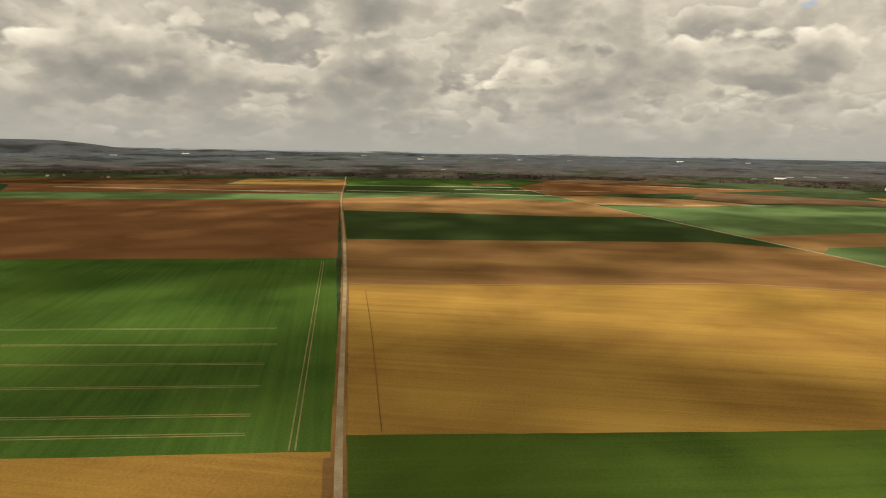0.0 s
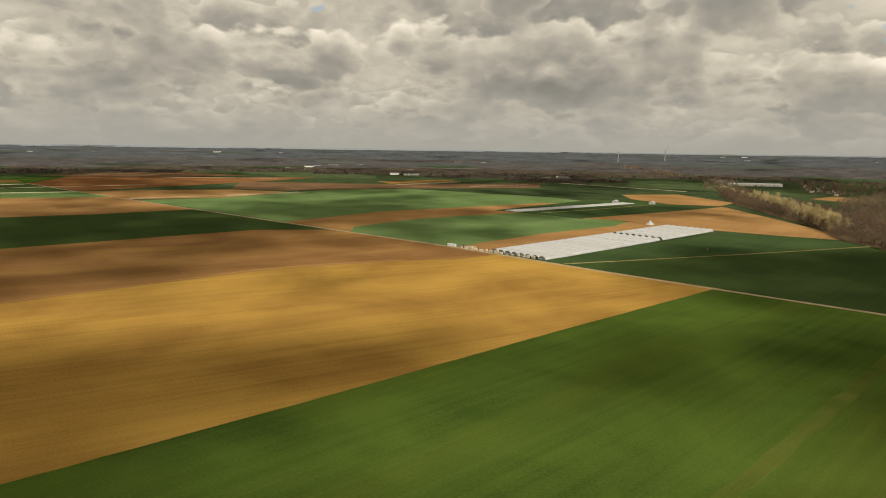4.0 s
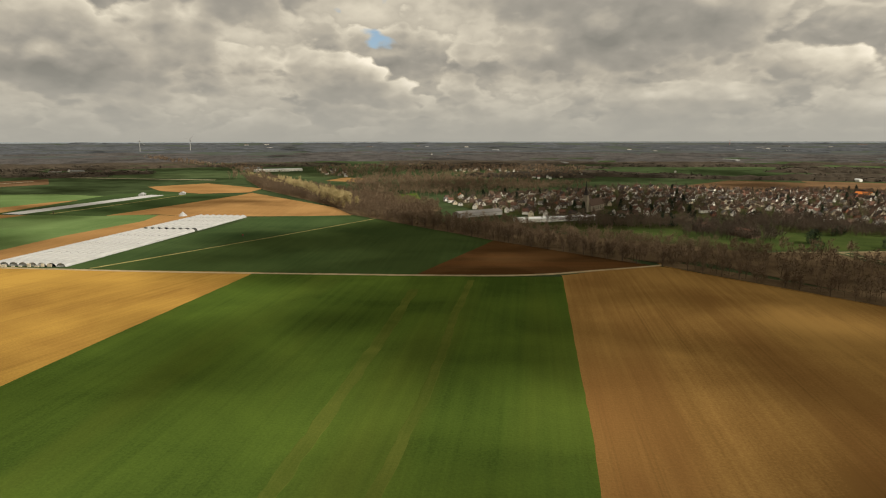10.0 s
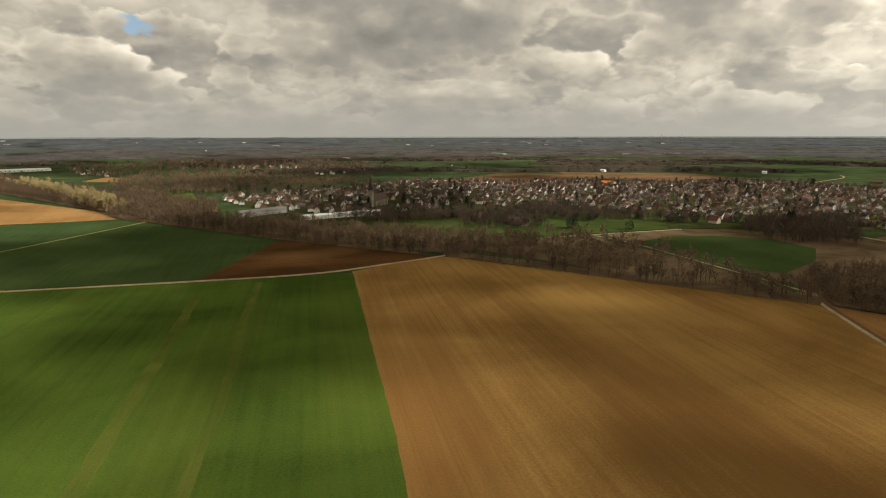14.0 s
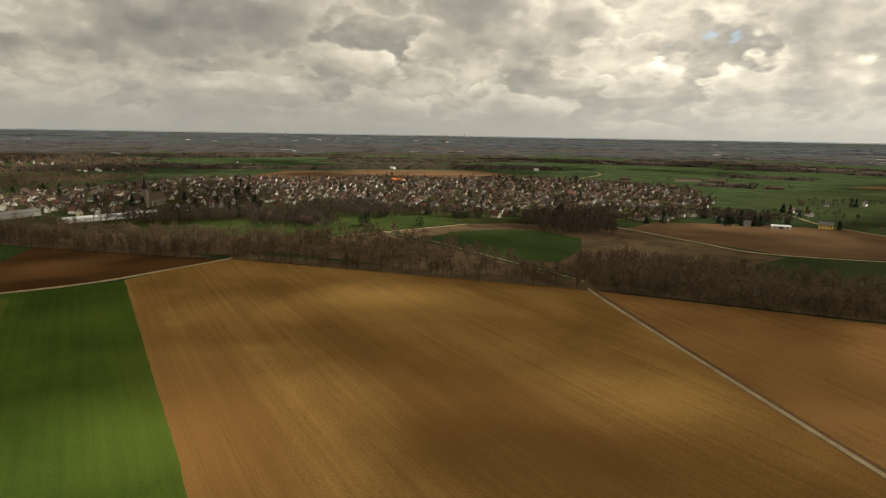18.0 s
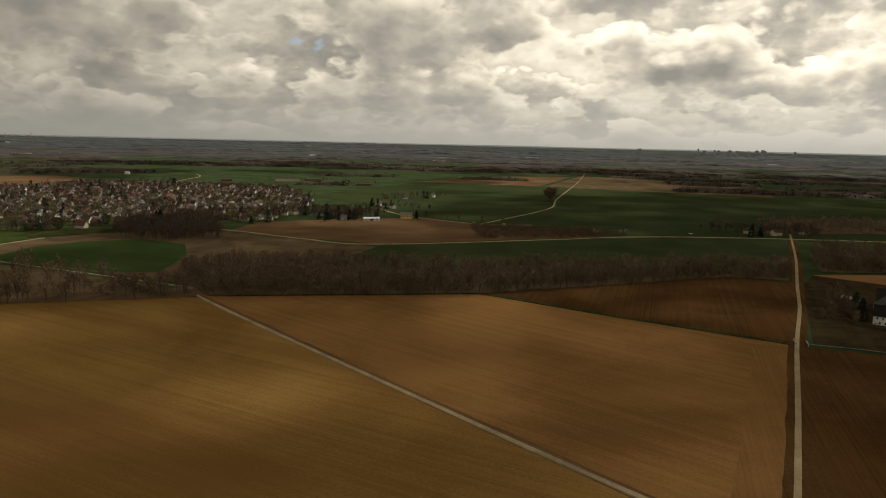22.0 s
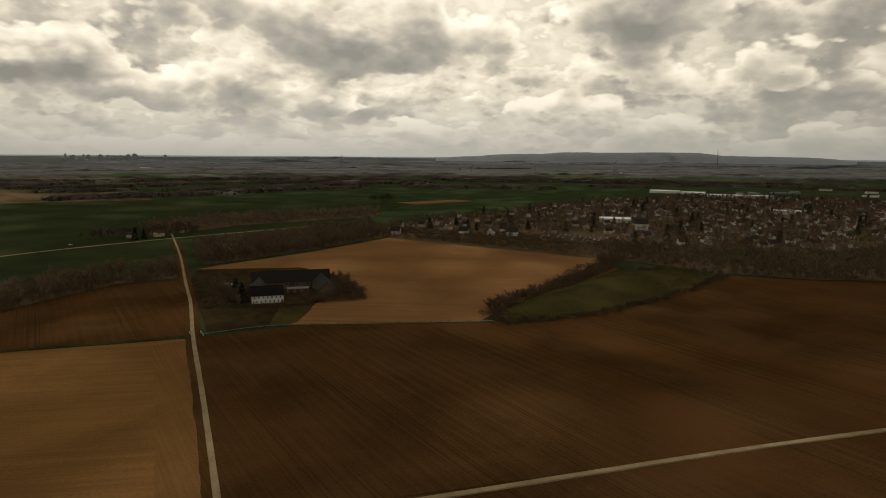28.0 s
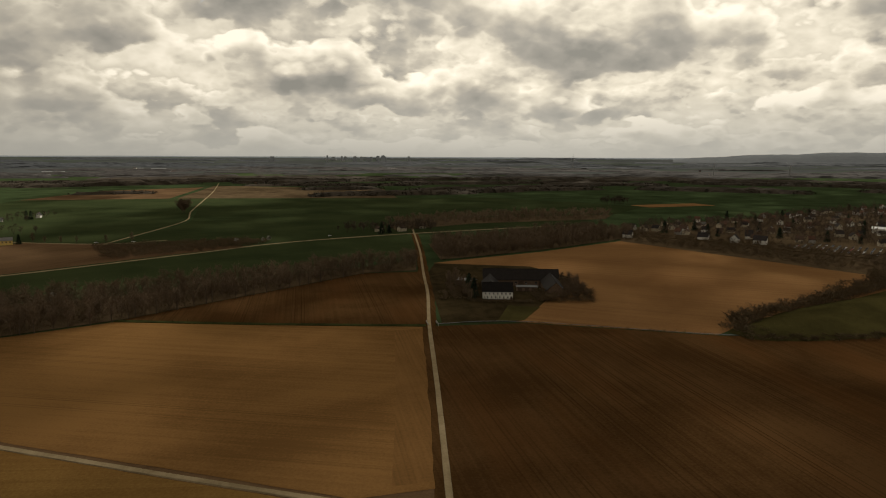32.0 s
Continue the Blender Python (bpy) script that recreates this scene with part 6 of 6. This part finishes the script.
# pale works and farms in groups far across the plain
rf = random.Random(91)
for cx, cy, n, wide in [(4321, 1525, 4, 300), (4302, 539, 4, 260), (4199, 111, 5, 200), (4031, 2245, 3, 250), (2884, 2378, 2, 160), (3889, -1380, 3, 150), (2839, -1738, 4, 160), (3940, -1781, 4, 260), (4080, -953, 3, 260), (3804, -2170, 5, 300), (3570, -2334, 4, 240), (2681, -1883, 3, 120), (2045, -2939, 3, 160), (1468, -2989, 3, 160), (87, -4500, 3, 260), (-267, -3793, 3, 200), (1049, -3467, 3, 160), (2575, -3649, 2, 120), (1685, 2328, 3, 120), (1968, 2494, 4, 140), (1749, 1729, 3, 80), (2028, 1297, 2, 60), (-1771, -995, 4, 140), (-1638, -1176, 4, 120), (-2073, -1185, 3, 140), (-700, 4300, 4, 260), (-1100, 4200, 4, 260), (400, 4400, 3, 260), (1200, 4100, 3, 300), (2300, 3600, 4, 300)]:
    for k in range(n):
        x, y = cx + rf.uniform(-wide, wide), cy + rf.uniform(-wide, wide)
        if math.hypot(x, y) > 4650:
            continue
        w, d, h = rf.uniform(14, 50), rf.uniform(10, 18), rf.uniform(3, 6)
        t = thing("works_hall", x, y, math.degrees(math.atan2(x, -y)) + rf.uniform(-40, 40), "pale hall or farm building far across the plain", "hall", "far halls")
        ws, rs = gable_shapes(w, d, h, rf.uniform(1, 3))
        solid("wall", ws, rf.choice([WALLS[0], FAR_WALL, FAR_WALL]), t)
        solid("roof", rs, rf.choice([FAR_ROOF, ROOFS[3], ROOFS[1]]), t)
# scattered far farms
for k in range(26):
    d, a = rh.uniform(1900, 4300), rh.uniform(0, 360)
    x, y = place(a, d)
    if 160 < a < 200 and d < 2300:
        continue
    for j in range(rh.randint(1, 2)):
        kind = rh.choice(KINDS)
        kind[1].put(x + rh.uniform(-60, 60), y + rh.uniform(-60, 60), rh.uniform(0, 180), f"{kind[2][0]} house with {kind[2][1]} gable roof far on the plain", "far farms")

# ---- plastic tunnels and beds ----
FILM, fg, fp = surface("white_tunnel_film")
co = fg.add("TexCoord").outputs["Object"]
fmap = fg.add("Mapping")
fg.put(fmap.inputs[0], co)
fmap.inputs["Scale"].default_value = (0.5, 0.06, 0.3)
fg.put(fp.inputs["Base Color"], fg.ramp(fg.noise(fmap.outputs[0], 1.0, 5.0), (0.3, (0.29, 0.29, 0.285)), (0.7, (0.42, 0.42, 0.41))))
fp.inputs["Roughness"].default_value = 0.35
HOOP = STEEL


def arch(r, h, y0, y1, thick, rows):
    """A vaulted sheet along y, sagging a little between its hoops."""
    v, f = [], []
    n = 11
    for layer in (0, thick):
        for j in range(rows + 1):
            y = y0 + (y1 - y0) * j / rows
            sag = -0.10 if j % 2 else 0.0
            for k in range(n):
                t = math.pi * k / (n - 1)
                v.append(((r - layer) * math.cos(t), y, (h - layer + sag) * math.sin(t)))
    m = (rows + 1) * n
    for j in range(rows):
        for k in range(n - 1):
            a = j * n + k
            f += [(a, a + 1, a + n + 1, a + n), (m + a, m + a + n, m + a + n + 1, m + a + 1)]
    for j in (0, rows):
        for k in range(n - 1):
            a = j * n + k
            f.append((a, m + a, m + a + 1, a + 1))
    return v, f


def hoop_shape(r, h, pipe):
    v, f = [], []
    n = 11
    for k in range(n):
        t = math.pi * k / (n - 1)
        for a, b in ((-1, -1), (1, -1), (1, 1), (-1, 1)):
            v.append(((r + a * pipe) * math.cos(t), b * pipe, (h + a * pipe) * math.sin(t)))
        if k:
            o = 4 * k
            f += [(o - 4 + i, o - 4 + (i + 1) % 4, o + (i + 1) % 4, o + i) for i in range(4)]
    return v, f


def tunnels():
    t_near, t_far = Vector((494, 363)), Vector((838, 341))
    d = (t_far - t_near).normalized()
    side = Vector((-d.y, d.x))
    turn = math.degrees(math.atan2(-d.x, d.y))
    covers = [mesh_of("cover", *arch(4.05, 3.2, 0, n, 0.06, k), FILM) for n, k in ((208, 52), (130, 33))]
    hoop = mesh_of("hoop", *hoop_shape(4.06, 3.22, 0.06), HOOP)
    flap = mesh_of("end_flap", *box(-3.6, -1.0, -0.05, 0.05, 0.05, 2.3), FILM)
    rim = [(3.9 * math.cos(math.pi * k / 10), 3.1 * math.sin(math.pi * k / 10)) for k in range(11)]
    n = len(rim)
    wall_end = mesh_of("end_wall", [(x, y, z) for y in (0.0, 0.05) for x, z in rim], [tuple(range(n)), tuple(range(2 * n - 1, n - 1, -1))] + [(k, k + n, (k + 1) % n + n, (k + 1) % n) for k in range(n)], FILM)
    post = mesh_of("post", *box(-0.05, 0.05, -0.05, 0.05, 0, 3.6), HOOP)
    for k in range(8):
        for s, (start, long) in enumerate(((0, 208), (214, 130))):
            q = t_near + d * start + side * ((k - 3.5) * 8.2)
            t = thing("polytunnel", q.x, q.y, turn, "long white plastic-film tunnel in a row of tunnels", "polytunnel", "plastic tunnels")
            part("cover", covers[s], None, t)
            for y in (-0.1, long * 0.25, long * 0.5, long * 0.75, long + 0.1):
                part("hoop", hoop, None, t, at=pose(0, y, 0.02))
            for y in (0.05, long - 0.05):
                if (k * 5 + s + int(y > 1)) % 8 not in (2, 5):
                    part("end_wall", wall_end, None, t, at=pose(0, 0.7 if y < 1 else y - 0.7, 0))
                else:
                    part("end_flap", flap, None, t, at=pose(0, y, 0))
                part("post", post, None, t, at=pose(1.2, y, 0))
    # crates, sheds and stores before the tunnels
    wood = plain("pale_crate_wood", (0.42, 0.36, 0.26), (0.62, 0.55, 0.42), 1.5)
    r = random.Random(9)
    for k in range(16):
        q = Vector((490.5, 436)) + Vector((0.02, -1)) * (k * 6.2) + Vector((r.uniform(-0.6, 0.6), r.uniform(-1, 1)))
        t = thing("crate_stack", q.x, q.y, 90 + r.uniform(-8, 8), "stack of pale wooden crates beside the tunnels", "crates", "crate stacks")
        w, n = r.uniform(2.2, 4.5), r.randint(1, 3)
        for j in range(n):
            solid("crate", box(-w / 2, w / 2, -0.6, 0.6, 0.9 * j, 0.9 * j + 0.82), wood, t)
            for e in (-1, 1):
                solid("runner", box(-w / 2, w / 2, 0.45 * e - 0.08, 0.45 * e + 0.08, 0.9 * j - 0.07, 0.9 * j), wood, t)
    for x, y, w, words, mat in [(494, 446, 10, "white store container by the field road", WHITE_SHEET), (495, 432, 6, "brown wooden field hut by the tunnels", DOOR), (495, 420, 9, "pale store container by the tunnels", wood)]:
        t = thing("container", x, y, 92, words, "container")
        solid("body", box(-w / 2, w / 2, -1.2, 1.2, 0.15, 2.6), mat, t)
        for k in range(int(w)):
            solid("rib", box(-w / 2 + k + 0.4, -w / 2 + k + 0.5, -1.26, -1.2, 0.3, 2.5), mat, t)
        solid("door", box(w / 2, w / 2 + 0.05, -1.0, 1.0, 0.25, 2.45), STEEL, t)
    # pale tent-like heap at the far end
    t = thing("film_heap", 846, 398, 10, "heap of folded pale film at the tunnel end", "film heap")
    solid("heap", lathe([(6, -0.2), (4.6, 1.6), (2.2, 3.6), (0.1, 5.4)], 9), FILM, t)
    solid("cover", lathe([(3.0, 3.2), (1.2, 4.8), (0.1, 6.0)], 7), FILM, t)


tunnels()


def beds():
    a, b = Vector((850, 640)), Vector((1166, 594))
    d = (b - a).normalized()
    side = Vector((-d.y, d.x))
    turn = math.degrees(math.atan2(-d.x, d.y))
    cover = mesh_of("cover", *arch(2.6, 1.1, 0, (b - a).length, 0.05, 60), FILM)
    hoop = mesh_of("hoop", *hoop_shape(2.62, 1.12, 0.05), HOOP)
    for k in range(5):
        q = a + side * (k - 2) * 5.6
        t = thing("low_tunnel", q.x, q.y, turn, "low white fleece tunnel over a bed", "low tunnel", "fleece beds")
        part("cover", cover, None, t)
        for j in range(5):
            part("hoop", hoop, None, t, at=pose(0, (b - a).length * j / 4, 0))
    strip("path", [(856, 590), (1000, 566), (1179, 546)], 2.4, M["tram"], "pale path between the beds")
    for q, words in (((1160, 618), "small white greenhouse far in the fields"), ((1188, 556), "small white greenhouse at the end of the beds")):
        building("greenhouse", words, "greenhouse", *q, 10, 16, 8, 3, 2.0, FILM, FILM, (), [("front", 0, 0, 2, 2.2)])
    BARE.plant(846, 576, 0.5, 1, "small dark bush-like tree beside the beds")


beds()

# ---- wheel lines in the green field and worn strips ----
for x0, x1, y0, y1 in [(-20.2, -16.8, 211, 590), (-22.3, -18.6, 211, 590)]:
    strip("wheel_line", [(x0, y0), (x1, y1)], 0.6, M["tram"], "pale wheel line pressed through the wheat", "wheel line", 0.16)
for k, (y, s, e) in enumerate([(226, -38, 0.08), (243, -38, 0.082), (273.6, -38, 0.087), (303.5, -39, 0.09), (334, -36, 0.093), (365, -39, 0.08)]):
    for o in (-0.95, 0.95):
        strip("wheel_line", [(s, y + o), (-150, y + o + 112 * e), (-420, y + o + 382 * e)], 0.55 if k < 3 else (0.38 if k < 5 else 0.25), M["tram"], "pale wheel line across the wheat", "wheel line", 0.16)

# ---- machines, vehicles and small things ----
PAINTS = [plain("car_paint_" + n, tuple(0.8 * c for c in col), col, 0.5, 0.3) for n, col in (("white", (0.75, 0.75, 0.74)), ("silver", (0.5, 0.5, 0.5)), ("black", (0.04, 0.04, 0.045)), ("red", (0.4, 0.05, 0.04)), ("blue", (0.06, 0.1, 0.25)), ("pale", (0.66, 0.64, 0.58)))]
RUBBER = plain("black_rubber", (0.02, 0.02, 0.02), (0.04, 0.04, 0.04), 3, 0.9)


def loft(sections):
    """A body from cross-sections (x, half width, bottom, top), closed at both ends."""
    v, f = [], []
    for x, w, z0, z1 in sections:
        v += [(x, -w, z0), (x, w, z0), (x, w * 0.92, z1), (x, -w * 0.92, z1)]
    for i in range(len(sections) - 1):
        o = 4 * i
        f += [(o + k, o + (k + 1) % 4, o + 4 + (k + 1) % 4, o + 4 + k) for k in range(4)]
    n = 4 * (len(sections) - 1)
    return v, f + [(3, 2, 1, 0), (n, n + 1, n + 2, n + 3)]


WHEEL = mesh_of("wheel", *(lambda s: ([(x, z, y) for x, y, z in s[0]], s[1]))(lathe([(0.05, -0.1), (0.33, -0.1), (0.33, 0.1), (0.05, 0.1)], 10)), RUBBER)
CAB = mesh_of("windows", *loft([(-1.7, 0.78, 0.85, 0.9), (-1.2, 0.74, 0.85, 1.38), (0.5, 0.74, 0.85, 1.42), (1.15, 0.78, 0.85, 0.92)]), GLASS)
CARS = [mesh_of("body", *loft([(-2.1, 0.8, 0.35, 0.75), (-1.9, 0.86, 0.22, 0.9), (1.2, 0.88, 0.22, 0.92), (1.9, 0.84, 0.24, 0.78), (2.15, 0.74, 0.35, 0.62)]), p) for p in PAINTS]
NAMES = ("white", "silver", "black", "red", "blue", "pale")


def car(x, y, turn, k, group, where):
    t = thing("car", x, y, turn, f"{NAMES[k]} parked car {where}", "car", group, 0.62)
    part("body", CARS[k], None, t)
    part("windows", CAB, None, t)
    for a in (-1.3, 1.3):
        for b_ in (-0.78, 0.78):
            part("wheel", WHEEL, None, t, at=pose(a, b_, 0.33))


rc = random.Random(15)
lot = [(-455, -690), (-480, -640), (-548, -575), (-585, -605), (-530, -690)]
field("car_park", lot, M["litter"], "gravelled car yard before the town", "car park", 0.56)
row = Vector((-0.72, 0.69))
for a in range(9):
    for k in range(18):
        if rc.random() < 0.25:
            continue
        q = Vector((-455, -685)) + row * (k * 6.5) + Vector((-0.69, -0.72)) * (a * 6.8 - 14)
        if inside((q.x, q.y), lot):
            car(q.x, q.y, 45 + rc.uniform(-4, 4), rc.choice([0, 0, 0, 1, 1, 5, 2, 3, 4]), "cars of the yard", "in the yard before the town")
for q, k in (((44, -822), 0), ((300, -778), 1), ((262, -784), 0)):
    car(*q, 30, k, "cars on the lane", "on the lane")
# railway bank before the town
strip("embankment", [(-330, -800), (-400, -735), (-455, -640), (-520, -560), (-590, -455), (-700, -380), (-900, -330)], 9, M["litter"], "dark railway bank before the town", "embankment", 1.6)
# irrigation reels and machines standing in the fields
for x, y, turn in [(668, 252, 20), (506, 1262, 60)]:
    t = thing("hose_reel", x, y, turn, "small irrigation reel with red drum standing in the crop", "farm machine")
    solid("drum", (lambda s: ([(a, c, b + 1.4) for a, b, c in s[0]], s[1]))(lathe([(0.3, -0.6), (1.3, -0.6), (1.3, -0.5), (0.8, -0.45), (0.8, 0.45), (1.3, 0.5), (1.3, 0.6), (0.3, 0.6)], 14)), RED, t)
    solid("frame", box(-2.6, 1.4, -0.5, 0.5, 0.45, 0.62), STEEL, t)
    solid("boom", prism((-1, 0, 0.7), (-7, 0, 2.6), 0.12, 0.06, 4), STEEL, t)
    for e in (-0.8, 0.8):
        part("wheel", WHEEL, None, t, at=pose(0, e, 0.33))
# bridge rails where the lane crosses the ditch, and field-edge posts
for e in (-3.0, 3.0):
    t = thing("bridge_rail", -36 + e, -384, 94, "low pale rail of the lane's bridge", "railing", "bridge rails")
    solid("top_rail", box(-4, 4, -0.09, 0.09, 1.2, 1.4), WALLS[3], t)
    solid("lower_rail", box(-4, 4, -0.06, 0.06, 0.75, 0.87), WALLS[3], t)
    for k in range(5):
        solid("post", box(-4.1 + 2 * k, -3.9 + 2 * k, -0.1, 0.1, 0, 1.25), WALLS[3], t)

# ---- the city's towers on the southern horizon ----
# Wall colour carries the haze: pale blue-grey for every tower.
CITY = plain("haze_tinted_city_walls", (0.30, 0.32, 0.345), (0.42, 0.44, 0.46), 0.02, 0.9)
rt = random.Random(41)
for k in range(20):
    heading = rt.choice([rt.uniform(169, 175), rt.uniform(177, 182), rt.uniform(183.8, 185.2), rt.uniform(172, 188)])
    d = rt.uniform(4380, 4620)
    x, y = place(heading, d)
    wide, deep, top = rt.uniform(9, 26), rt.uniform(10, 18), 99 + d * rt.uniform(-0.0042, -0.0004) - high(x, y)
    t = thing("city_tower", x, y, -heading, "grey tower block of a distant city with haze painted in", "tower block", "city skyline")
    solid("wall", box(-wide / 2, wide / 2, -deep / 2, deep / 2, -3, top), CITY, t)
    solid("roof", box(-wide / 2 - 0.5, wide / 2 + 0.5, -deep / 2 - 0.5, deep / 2 + 0.5, top, top + 0.8), CITY, t)
    solid("roof_plant", box(-wide / 5, wide / 4, -deep / 4, deep / 4, top + 0.8, top + 3.6), CITY, t)
